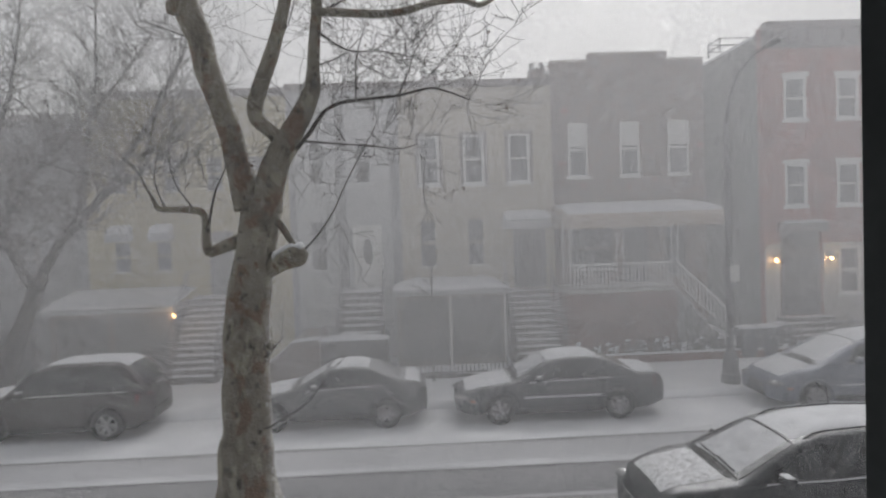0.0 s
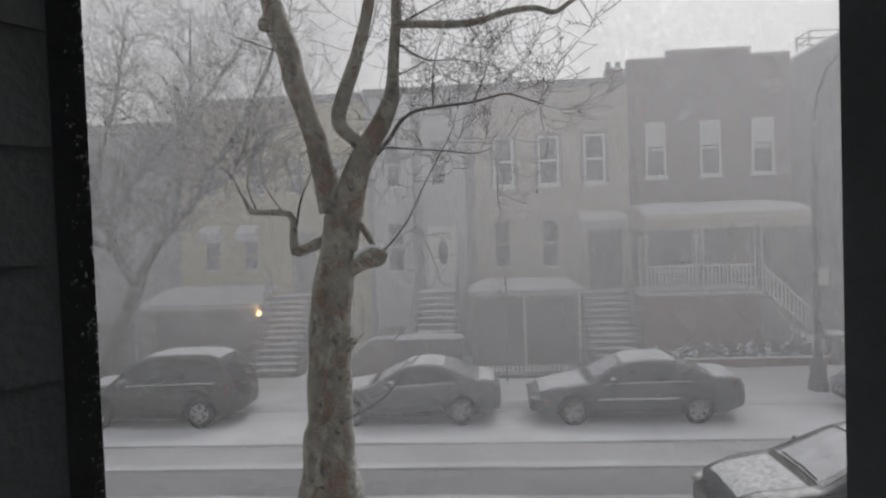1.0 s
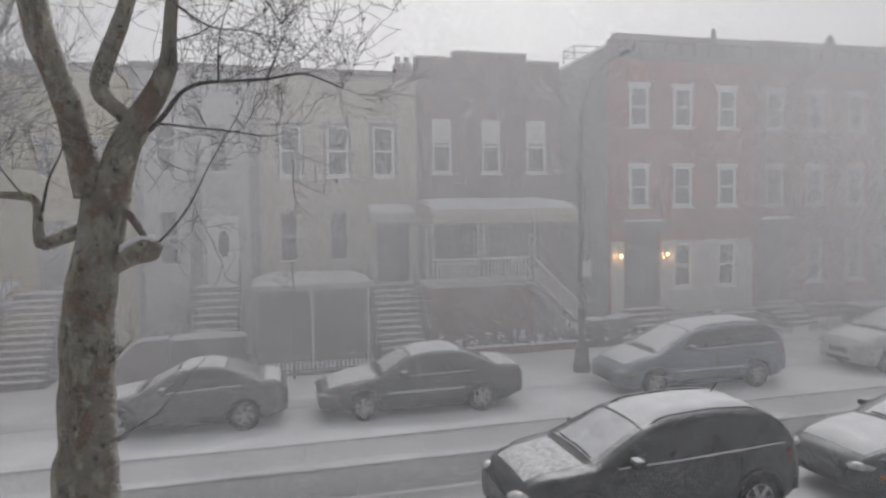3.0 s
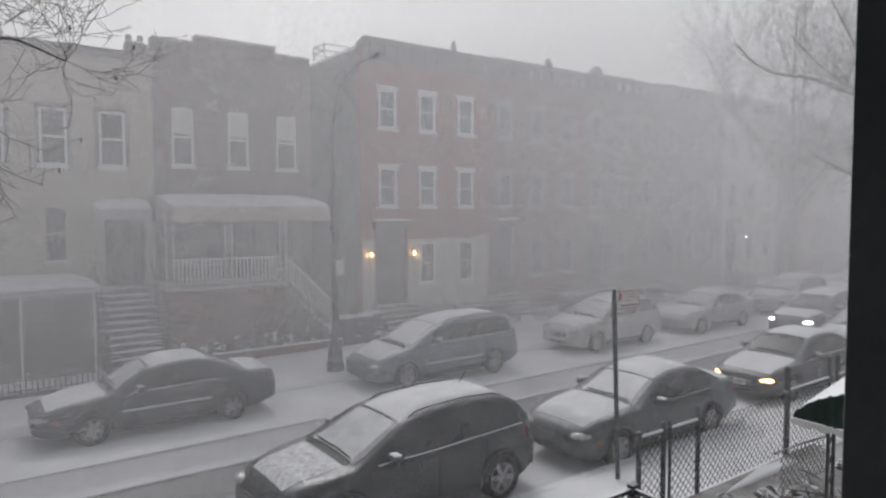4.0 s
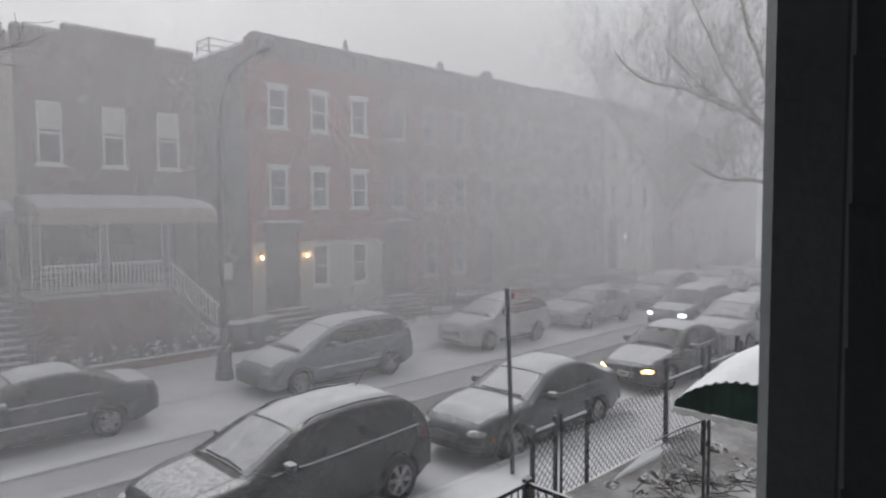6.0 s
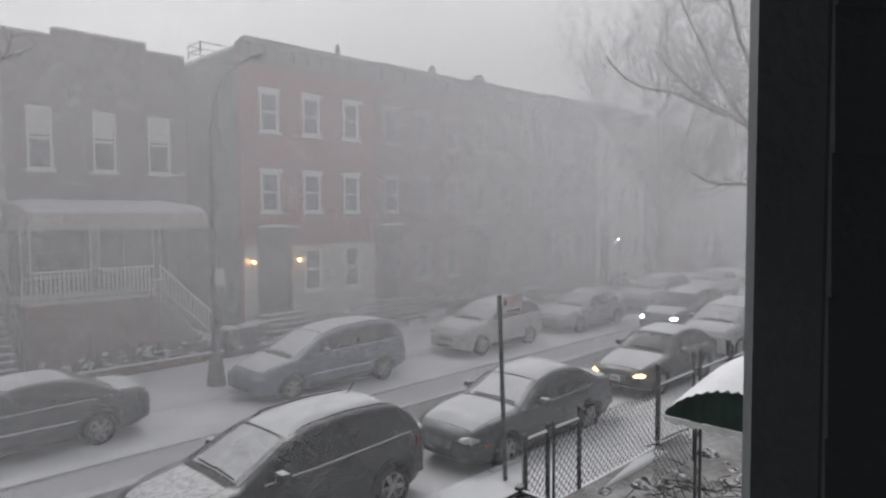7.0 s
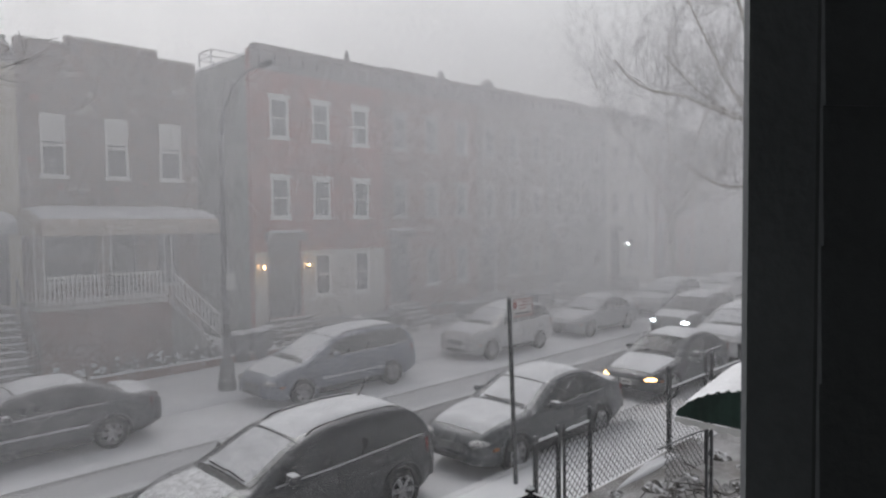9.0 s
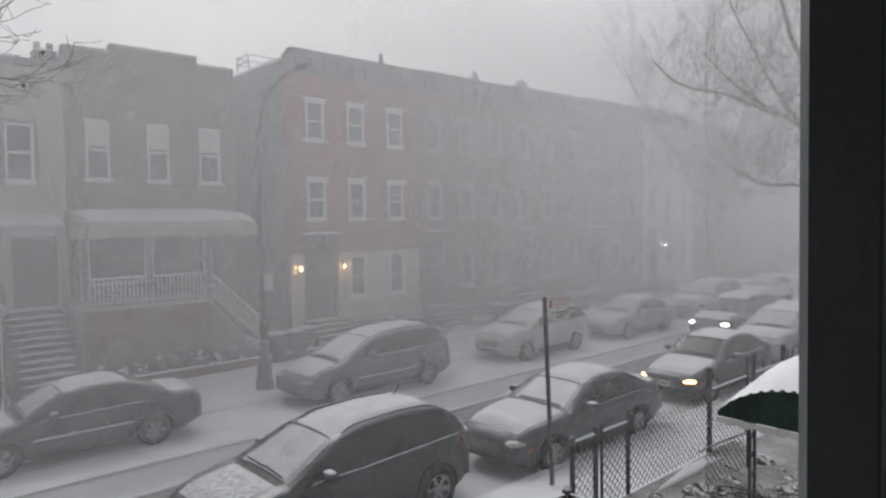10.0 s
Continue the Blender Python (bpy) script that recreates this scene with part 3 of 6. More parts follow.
# yellow house
ups = [(-10.2, -9.6), (-8.4, -7.8), (-6.95, -6.35), (-5.5, -4.9)]
los = [(-10.18, -9.58), (-8.76, -8.2)]
yellow = house_shell(-11.05, -4.155, 9.5, YELLOW, "faded yellow row house with small window awnings",
                     [(a, b, 6.1, 7.3) for a, b in ups] + [(a, b, 3.4, 4.45) for a, b in los] + [(-6.95, -6.1, 2.5, 4.7)])
for a, b in ups:
    window_part(yellow, a, b, 6.1, 7.3, FACADE, YELLOW, trim=0.04)
for a, b in los:
    window_part(yellow, a, b, 3.4, 4.45, FACADE, YELLOW, trim=0.04)
    cap_awning(yellow, a - 0.06, b + 0.06, 21.49, 20.95, 4.95, 4.55, PALECLOTH, "small pale window awning", 0.1)
door_part(yellow, -6.95, -6.1, 2.5, 4.7, FACADE + 0.05, DARKDOOR, "dark front door")
part("cornice", Shape().box(-11.05, -4.16, FACADE - 0.2, FACADE - 0.003, 9.3, 9.56), CORNICE, yellow, bevel=0.02)
stoop(yellow, -7.45, -6.0, 20.7, 18.4, 2.48, 0.35, 12, 0.78)
bay = part("basement_porch", wall_shape(-11.4, -7.55, 19.52, 19.6, 0.15, 2.25, [(-11.2, -9.6, 0.3, 2.1), (-9.4, -7.75, 0.3, 2.1)]), DUN, yellow, "dark basement porch under a snowy roof")
part("screen", Shape().box(-11.2, -9.6, 19.55, 19.56, 0.3, 2.1), SCREEN, bay)
part("screen", Shape().box(-9.4, -7.75, 19.55, 19.56, 0.3, 2.1), SCREEN, bay)
part("porch_side", Shape().box(-7.63, -7.55, 19.602, 21.49, 0.15, 2.25), SCREEN, bay)
part("porch_roof", Shape().box(-11.5, -7.5, 19.3, 21.49, 2.253, 2.36), PALECLOTH, bay)
part("snow_cap", Shape().sheet(lambda u, v: (-11.55 + 4.1 * u, 19.25 + 2.22 * v, 2.4 + 0.42 * v ** 0.8 + 0.05 * min(1, 9 * u, 9 * (1 - u)) + 0.02 * noise.noise((u * 20, v * 5, 2))), 40, 12, (0, 0, -0.04)), ROOFSNOW, bay, "thick sloping snow on the porch roof", smooth=True)

# grey house at the end of the view
grey = house_shell(-19.5, -11.055, 8.8, GREY, "grey sided row house half hidden by a bare tree", [(a, a + 0.7, z, z + 1.4) for a in (-18.2, -15.9, -13.4) for z in (3.3, 6.2)])
for a in (-18.2, -15.9, -13.4):
    for z in (3.3, 6.2):
        window_part(grey, a, a + 0.7, z, z + 1.4, FACADE, DARKFRAME)
part("cornice", Shape().box(-19.5, -11.06, FACADE - 0.2, FACADE - 0.003, 8.62, 8.86), CORNICE, grey, bevel=0.02)
part("yard_wall", Shape().box(-19.0, -11.6, 19.0, 19.2, 0.1, 2.0), SCREEN, grey, "dark basement front")

# brown brick house with the tan awning
ups = [(5.66, 6.32), (7.5, 8.17), (9.22, 9.94)]
brown = house_shell(5.075, 10.52, 10.2, MOTTLED, "mottled brown brick house with stepped parapet and awning porch",
                    [(a, b, 6.2, 8.06) for a, b in ups] + [(5.6, 7.2, 2.9, 4.4), (7.5, 8.4, 2.36, 4.5), (9.0, 9.8, 2.6, 4.4)], side_mat=STUCCO)
for k, (a, b) in enumerate(ups):
    window_part(brown, a, b, 6.2, 8.06, FACADE, WHITE, shade=0.42, trim=0.045)
window_part(brown, 5.6, 7.2, 2.9, 4.4, FACADE, DARKFRAME)
window_part(brown, 9.0, 9.8, 2.6, 4.4, FACADE, DARKFRAME)
door_part(brown, 7.5, 8.4, 2.36, 4.5, FACADE + 0.05, DARKDOOR, "dark porch door")
part("parapet", Shape().box(6.45, 9.22, FACADE - 0.004, FACADE + 0.3, 10.202, 10.44), MOTTLED, brown)
for a, b, z in ((5.08, 6.45, 10.2), (6.43, 9.24, 10.44), (9.24, 10.52, 10.2)):
    part("coping", Shape().box(a, b - 0.004, FACADE - 0.06, FACADE + 0.34, z + 0.003, z + 0.07), STONE, brown, bevel=0.01)
rng = random.Random(4)
for k in range(34):
    x, z = rng.uniform(5.2, 10.3), rng.uniform(5.3, 9.8)
    if any(a - 0.25 < x < b + 0.15 and 6.0 < z < 8.2 for a, b in ups):
        continue
    part("face_stone", Shape().box(x, x + rng.uniform(0.12, 0.26), FACADE - rng.uniform(0.015, 0.03), FACADE - 0.001, z, z + rng.uniform(0.08, 0.18)), STONE if rng.random() < 0.6 else RED, brown, bevel=0.008)
cap_awning(brown, 5.0, 10.05, 21.48, 19.0, 5.18, 4.62, TAN, "long tan cloth awning over the porch", 0.24)
part("porch_base", Shape().box(4.95, 8.55, 19.3, 21.49, 0.1, 2.3), RUSSET, brown, "dull red brick porch base")
part("porch_floor", Shape().box(4.9, 8.6, 19.24, 21.49, 2.303, 2.4), STONE, brown, bevel=0.01)
RAILWHITE = mat("white_painted_iron", (0.8, 0.8, 0.8), 0.5, scale=8, amount=0.12)
for x in (4.98, 6.72, 8.5):
    post = part("porch_post", Shape().box(x - 0.12, x - 0.095, 19.3, 19.325, 2.4, 4.6).box(x + 0.095, x + 0.12, 19.3, 19.325, 2.4, 4.6), RAILWHITE, brown, "white wrought-iron lattice post")
    for k in range(9):
        part("lattice_bar", Shape().beam((x - 0.1, 19.312, 2.5 + k * 0.23), (x + 0.1, 19.312, 2.62 + k * 0.23), 0.016), RAILWHITE, post)
for x0, x1 in ((5.1, 6.6), (6.84, 8.38)):
    r = part("porch_rail", Shape().box(x0, x1, 19.285, 19.34, 3.19, 3.25).box(x0, x1, 19.3, 19.325, 2.48, 2.51), RAILWHITE, brown, "white iron porch railing")
    n = int((x1 - x0) / 0.115)
    bal = Shape().box(-0.017, 0.017, -0.014, 0.014, 2.51, 3.19).mesh("baluster", RAILWHITE)
    for k in range(1, n):
        o = new("baluster", bal)
        o.location, o.parent = (x0 + (x1 - x0) * k / n, 19.312, 0), r
r = part("stair_rail", Shape().beam((8.6, 19.31, 3.2), (10.35, 19.31, 1.5), 0.045).beam((8.6, 19.31, 2.5), (10.35, 19.31, 0.8), 0.03), RAILWHITE, brown, "white iron stair railing")
bal = Shape().box(-0.017, 0.017, -0.014, 0.014, 0, 0.7).mesh("baluster", RAILWHITE)
for k in range(1, 15):
    o = new("baluster", bal)
    o.location, o.parent = (8.6 + 1.75 * k / 15, 19.31, 2.5 - 1.7 * k / 15), r
for k in range(11):
    st = part("step", Shape().box(8.56 + 0.17 * k, 8.73 + 0.17 * k, 19.36, 20.7, 0.1, 2.22 - 0.19 * k), CONCRETE, brown)
    part("snow_cap", lumpy(8.57 + 0.17 * k, 8.72 + 0.17 * k, 19.38, 20.68, 2.22 - 0.19 * k, 0.05, k * 1.0), ROOFSNOW, st)

# brick rows: one house for every three bays of windows
def brick_house(x0, x1, z1, wall_mat, cols, label, sash=WHITE, y=FACADE, stone_base=False, door=None, side=None):
    holes = [(c - 0.4, c + 0.4, z, z + 1.5) for c in cols for z in (4.9, 7.98)]
    base_cols = cols[1:] if door else cols
    base = [(c - 0.4, c + 0.4, 1.7, 3.4) for c in base_cols]
    if door:
        holes.append((door[0], door[1], 0.95, 3.95))
    h = house_shell(x0, x1, z1, wall_mat, label, holes + base, y=y, side_mat=side)
    for c in cols:
        for z in (4.9, 7.98):
            window_part(h, c - 0.4, c + 0.4, z, z + 1.5, y, sash, head=True, trim=0.075)
    for c in base_cols:
        window_part(h, c - 0.4, c + 0.4, 1.7, 3.4, y, sash, trim=0.075)
    part("cornice", Shape().box(x0, x1 - 0.005, y - 0.16, y - 0.003, z1 - 0.75, z1 - 0.12).box(x0, x1 - 0.005, y - 0.42, y - 0.003, z1 - 0.117, z1 + 0.1), CORNICE, h, "bracketed dark cornice with snow", bevel=0.02)
    br = Shape().box(-0.06, 0.06, -0.24, 0, -0.42, 0).mesh("bracket", CORNICE, bevel=0.01)
    n = int((x1 - x0) / 0.62)
    for k in range(n):
        o = new("bracket", br)
        o.location = (x0 + (k + 0.5) * (x1 - x0) / n, y - 0.163, z1 - 0.13)
        attach(o, h)
    if door:
        door_part(h, door[0], door[1], 0.95, 3.3, y + 0.08, DARKDOOR, "dark double front door")
        part("transom", Shape().box(door[0] + 0.02, door[1] - 0.02, y + 0.1, y + 0.11, 3.32, 3.93), GLASS, h)
        part("door_hood", Shape().box(door[0] - 0.12, door[1] + 0.12, y - 0.3, y - 0.003, 3.96, 4.3), CORNICE, h, "dark door hood with snow on it", bevel=0.03)
        part("snow_cap", lumpy(door[0] - 0.12, door[1] + 0.12, y - 0.3, y - 0.01, 4.3, 0.09, 3.0), ROOFSNOW, h)
        for k in range(5):
            st = part("step", Shape().box(door[0] - 0.2, door[1] + 0.2, y - 0.45 - 0.28 * k, y - 0.17 - 0.28 * k if k else y - 0.003, 0.1, 0.95 - 0.17 * k), BROWNSTONE, h)
            part("snow_cap", lumpy(door[0] - 0.18, door[1] + 0.18, y - 0.45 - 0.28 * k, y - 0.2 - 0.28 * k, 0.95 - 0.17 * k, 0.04, k * 2.0), ROOFSNOW, st)
    if stone_base:
        part("stone_base", wall_shape(x0 + 0.02, x1 - 0.02, y - 0.06, y - 0.004, 0.1, 3.55, [(c - 0.42, c + 0.42, 1.6, 3.42) for c in base_cols] + ([(door[0] - 0.05, door[1] + 0.05, 0.1, 3.96)] if door else [])), STONE, h, "pale stone ground floor")
    return h


red = brick_house(12.62, 19.0, 11.25, RED, [13.83, 15.75, 17.77], "red brick row house with white sash windows and pale stone base", stone_base=True, door=(13.22, 14.72), side=STUCCO)
WORN = mat("weathered_grey_sash", (0.42, 0.41, 0.4), 0.7, scale=4, amount=0.15, dust=0.8, dust_from=0.7)
brick_house(19.005, 25.2, 11.3, RUSSET, [20.03, 22.03, 24.08], "dull russet brick row house", door=(19.4, 20.6), sash=WORN)
brick_house(25.205, 31.3, 11.4, DUN, [26.2, 28.2, 30.2], "dun brick row house fading into the snowfall", door=(25.6, 26.8), sash=WORN)
brick_house(31.305, 37.6, 11.5, GREY, [32.4, 34.4, 36.5], "grey fronted row house fading into the snowfall", door=(31.8, 33.0), sash=WORN)
brick_house(37.605, 44.0, 11.6, STONE, [38.7, 40.7, 42.8], "pale stone row house fading into the snowfall", door=(38.1, 39.3), sash=WORN)
brick_house(44.005, 50.5, 11.2, RUSSET, [45.1, 47.2, 49.3], "far brick row house fading into the snowfall", door=(44.5, 45.7), sash=WORN)
brick_house(50.505, 57.0, 11.0, DUN, [51.6, 53.7, 55.8], "far brick row house fading into the snowfall", door=(51.0, 52.2), sash=WORN)
brick_house(57.005, 64.0, 11.3, GREY, [58.2, 60.5, 62.7], "far grey row house fading into the snowfall", door=(57.5, 58.7), sash=WORN)
# stair cage on the red roof, vents
cage = thing("roof_cage", 12.9, 23.6, 10.95, "thin metal stair cage standing on the roof", "railing")
for a, b in (((-0.75, 0), (0.55, 0)), ((0.55, 0), (0.55, 1.0)), ((0.55, 1.0), (-0.75, 1.0)), ((-0.75, 1.0), (-0.75, 0))):
    for z in (0.25, 0.52):
        part("rail", Shape().beam((*a, z), (*b, z), 0.035), STEEL, cage)
    part("post", Shape().beam((*a, 0), (*a, 0.55), 0.045), STEEL, cage)
for x, r, y in ((26.85, 0.36, 22.2), (23.6, 0.2, 22.4), (17.8, 0.12, 22.4)):
    v = thing("roof_vent", x, y, 11.1, "round metal roof vent under snow", "vent", "roof vents")
    part("stack", Shape().lathe([(r * 0.5, 0), (r * 0.5, 0.45)], 12, "z"), STEEL, v)
    part("turbine", Shape().lathe([(r * 0.55, 0.4), (r, 0.6), (r * 0.95, 0.85), (r * 0.4, 1.05), (0.01, 1.08)], 14, "z"), STEEL, v, smooth=True)
for x, z, y in ((4.7, 9.4, 22.0), (0.9, 9.4, 22.6)):
    c = thing("chimney", x, y, z - 0.1, "short roof chimney with ragged snow on it", "chimney", "roof chimneys")
    part("stack", Shape().box(-0.3, 0.3, -0.25, 0.25, 0, 0.75), MOTTLED, c, bevel=0.02)
    for k in (-0.17, 0.17):
        part("flue_pot", Shape().lathe([(0.09, 0.7), (0.1, 1.0), (0.07, 1.02)], 10, "z"), STUCCO, c).location = (k, 0, 0)
    part("snow_cap", lumpy(-0.28, 0.28, -0.24, 0.24, 0.75, 0.08), ROOFSNOW, c)
# ---- cars: nose at x = 0, tail at x = length, all facing down the one-way street ----


def smooth_line(points, x):
    """A soft curve through a few (x, z) points."""
    px, pz = [p[0] for p in points], [p[1] for p in points]
    return sum(float(np.interp(x + d, px, pz)) * w for d, w in ((-0.12, 0.15), (-0.06, 0.2), (0, 0.3), (0.06, 0.2), (0.12, 0.15)))


def paint(name, colour):
    return mat(name, colour, 0.35, metal=0.2, scale=2.5, amount=0.12, grain=50, bump=0.04, spec=0.5, dust=0.6, dust_from=0.86)


def car(x, y, label, body_paint, L, W, wheels, r, deck, roof, panes, screen, rear, roof_w=0.74, rails=False, name="car", lamp_mat=None, strip=False, hood_snow=1.0, snowy_screen=True, plate=False, tail_mat=None, fog_lamps=False, antenna=False, tilt=0.0, boot=None, bonnet=None, chrome=False, screen_mat=None, group="cars along the street"):
    c = thing(name, x, y, 0.0, label, "car", group)
    wf, wr = wheels
    wz = r - 0.01
    taper = [(0, 0.70), (0.08, 0.8), (0.3, 0.91), (0.9, 1.0), (L - 0.9, 1.0), (L - 0.25, 0.93), (L - 0.05, 0.84), (L, 0.76)]
    zd = lambda t: smooth_line(deck, t)
    zt = lambda t: max(smooth_line(roof, t), zd(t) - 0.02)
    w_at = lambda t: W / 2 * smooth_line(taper, t)
    ra = r + 0.065

    def bottom(t):
        z = smooth_line([(0, 0.3), (0.3, 0.2), (L - 0.5, 0.22), (L, 0.36)], t)
        for a in (wf, wr):
            d = abs(t - a)
            if d < ra:
                z = max(z, wz + math.sqrt(ra * ra - d * d) * 0.98)
        return z

    xs = sorted({0.0, L, *[L * k / 46 for k in range(47)], *[a + ra * math.cos(math.pi * k / 12) for a in (wf, wr) for k in range(13)]})
    ring = [(0.0, 0.0), (0.9, 0.0), (0.975, 0.12), (1.0, 0.42), (0.995, 0.66), (0.965, 0.86), (0.93, 0.95), (0.82, 1.0), (0.45, 1.035), (0.0, 1.045)]
    full = ring + [(-a, b) for a, b in ring[-2:0:-1]]
    s, n = Shape(), len(full)
    for t in xs:
        z0, z1, w = bottom(t), zd(t), w_at(t)
        s.v += [(t, a * w, z0 + b * (z1 - z0)) for a, b in full]
    for i in range(len(xs) - 1):
        s.f += [(i * n + j, i * n + (j + 1) % n, (i + 1) * n + (j + 1) % n, (i + 1) * n + j) for j in range(n)]
    s.f += [tuple(range(n - 1, -1, -1)), tuple((len(xs) - 1) * n + j for j in range(n))]
    part("body", s, body_paint, c, smooth=True)
    part("underbody", Shape().box(0.35, L - 0.35, -W * 0.36, W * 0.36, 0.2, 0.5), PLASTIC, c)

    # cabin
    x0, x1 = roof[0][0], roof[-1][0]
    top = max(p[1] for p in roof)

    def half(t, v):
        """Half width and height of the cabin side, v = 0 at the waist, 1 at the roof edge."""
        base, peak = zd(t) - 0.04, zt(t) - 0.03
        k = max(0.0, min(1.0, (peak - base) / max(0.01, top - zd(t))))
        wb, wt = w_at(t) * 0.93, w_at(t) * (0.93 - (0.93 - roof_w) * k)
        return wb + (wt - wb) * v + 0.025 * math.sin(math.pi * v), base + (peak - base) * v

    s, st = Shape(), [x0 + (x1 - x0) * k / 34 for k in range(35)]
    for t in st:
        side = [half(t, v) for v in (0, 0.25, 0.5, 0.75, 0.93, 1)]
        a, b = half(t, 1)
        side += [(a * 0.86, b + 0.025), (a * 0.5, b + 0.045), (0.0, b + 0.052)]
        loop = side + [(-p, q) for p, q in side[-2::-1]]
        s.v += [(t, p, q) for p, q in loop]
        m = len(loop)
    for i in range(len(st) - 1):
        s.f += [(i * m + j, i * m + j + 1, (i + 1) * m + j + 1, (i + 1) * m + j) for j in range(m - 1)]
    part("cabin", s, body_paint, c, smooth=True)

    def over(t, u, lift):
        a, b = half(t, 1)
        return (t, u * a * 0.9, b + 0.05 - 0.03 * u * u - 0.02 * u ** 6 + lift)

    def side_at(t, v, sgn, out):
        a, b = half(t, v)
        return (t, sgn * (a + out), b)

    def pane_on(t0, t1, sgn, v0=0.1, v1=0.86, lean0=0.0, lean1=0.0):
        def at(p, q):
            v = v0 + (v1 - v0) * q
            t = t0 + (t1 - t0) * p + (lean0 * (1 - p) + lean1 * p) * q
            a, b = half(t, v)
            return (t, sgn * (a + 0.008), b)
        return Shape().sheet(at, 12, 6)
    first, last = panes[0], panes[-1]
    for sgn in (-1, 1):
        band = Shape().sheet(lambda p, q: side_at(first[0] - 0.05 + (last[1] + 0.05 - first[0] + 0.05) * p + (first[2] * (1 - p) + last[3] * p) * q, 0.06 + 0.85 * q, sgn, 0.0045), 30, 6)
        part("window_surround", band, PLASTIC, c, "black window surround and pillars", smooth=True)
        rim = [side_at(first[0] - 0.03 + (last[1] + 0.03 - first[0]) * k / 16, 0.055, sgn, 0.016) for k in range(17)]
        part("sill_trim", Shape().tube(rim, [0.012] * 17, 6), ALLOY if chrome else ROOFSNOW, c, "pale trim with snow along the window sill", smooth=True)
        for t0, t1, l0, l1 in panes:
            part("side_window", pane_on(t0, t1, sgn, lean0=l0, lean1=l1), CARGLASS, c, smooth=True)
    wipe = screen_mat or (ICEGLASS if snowy_screen else WIPED)
    ws = part("windscreen", Shape().sheet(lambda p, q: over(screen[0] + (screen[1] - screen[0]) * p, -0.97 + 1.94 * q, 0.008), 10, 10), wipe, c, "windscreen under a film of snow" if snowy_screen else "wiped dark windscreen", smooth=True)
    sl = [over(screen[0], u, 0.012) for u in (-0.98, -0.5, 0, 0.5, 0.98)] + [over(screen[1], u, 0.012) for u in (0.98, 0.5, 0, -0.5, -0.98)]
    sl = [sl[k] for k in range(5)] + [over(screen[0] + (screen[1] - screen[0]) * k / 6, 0.985, 0.012) for k in range(1, 6)] + sl[5:] + [over(screen[1] + (screen[0] - screen[1]) * k / 6, -0.985, 0.012) for k in range(1, 6)]
    part("windscreen_seal", Shape().tube(sl + sl[:1], [0.013] * (len(sl) + 1), 5), PLASTIC, ws)
    for k in (-0.75, -0.05):
        a = over(screen[0] + 0.03, k, 0.03)
        b = over(screen[0] + 0.05, k + 0.7, 0.028)
        part("wiper", Shape().beam(a, b, 0.018), PLASTIC, ws)
    part("cowl", Shape().sheet(lambda p, q: over(screen[0] - 0.1 + 0.1 * p, -0.98 + 1.96 * q, 0.012), 3, 10), PLASTIC, c)
    part("rear_window", Shape().sheet(lambda p, q: over(rear[0] + (rear[1] - rear[0]) * p, -0.93 + 1.86 * q, 0.008), 8, 8), CARGLASS, c, smooth=True)

    # snow lying on roof, bonnet and boot
    def blanket(t0, t1, fn, h, seed, span=0.96):
        def at(p, q):
            t, u = t0 + (t1 - t0) * p, span * (2 * q - 1)
            e = min(1, 7 * p, 7 * (1 - p)) * min(1, 8 * q, 8 * (1 - q))
            k = 0.35 * noise.noise((t * 2.2 + seed, u * 2, seed)) + 0.15 * noise.noise((t * 7, u * 6, seed))
            return fn(t, u, 0.004 + h * e ** 0.6 * (1 + k))
        return Shape().sheet(at, 26, 18)
    hood = lambda t, u, lift: (t, u * w_at(t) * 0.84, bottom(t) + (zd(t) - bottom(t)) * (1.045 - 0.045 * abs(u) ** 2.2) + lift)
    part("snow_cap", blanket(screen[1] + 0.04, rear[0] + 0.02, over, 0.045, x, 0.84 if rails else 0.95), ROOFSNOW, c, "snow lying on the roof", smooth=True)
    if hood_snow:
        part("snow_cap", blanket(0.22, screen[0] - 0.12, hood, 0.03 * hood_snow, x + 5, 0.8 if bonnet else 0.92), bonnet or ROOFSNOW, c, "snow lying on the bonnet", smooth=True)
    if boot:
        part("snow_cap", blanket(boot[0], boot[1], hood, 0.035, x + 9), ROOFSNOW, c, "snow lying on the boot lid", smooth=True)

    # wheels
    for a in (wf, wr):
        for sgn in (-1, 1):
            hub = part("wheel", Shape().lathe([(0.005, -0.03), (r * 0.3, -0.03), (r * 0.3, 0.1), (0.005, 0.1)], 14), PLASTIC, c)
            hub.location = (a, sgn * (W / 2 - 0.13), wz)
            hub.rotation_euler = (0, 0.3 * a, 0 if sgn < 0 else math.pi)
            part("tyre", Shape().lathe([(r * 0.64, -0.09), (r * 0.72, -0.115), (r * 0.93, -0.11), (r, -0.08), (r, 0.08), (r * 0.93, 0.11), (r * 0.64, 0.1)], 28), RUBBER, hub, smooth=True)
            rim = Shape().lathe([(r * 0.66, -0.1), (r * 0.6, -0.095), (r * 0.57, -0.04), (r * 0.6, 0.08)], 28)
            for k in range(6):
                b = 2 * math.pi * k / 6
                rim.beam((r * 0.08 * math.cos(b), -0.075, r * 0.08 * math.sin(b)), (r * 0.61 * math.cos(b), -0.085, r * 0.61 * math.sin(b)), 0.03, 0.075)
            rim.lathe([(0.005, -0.095), (r * 0.16, -0.09), (r * 0.17, -0.05)], 14)
            part("rim", rim, ALLOY, hub)
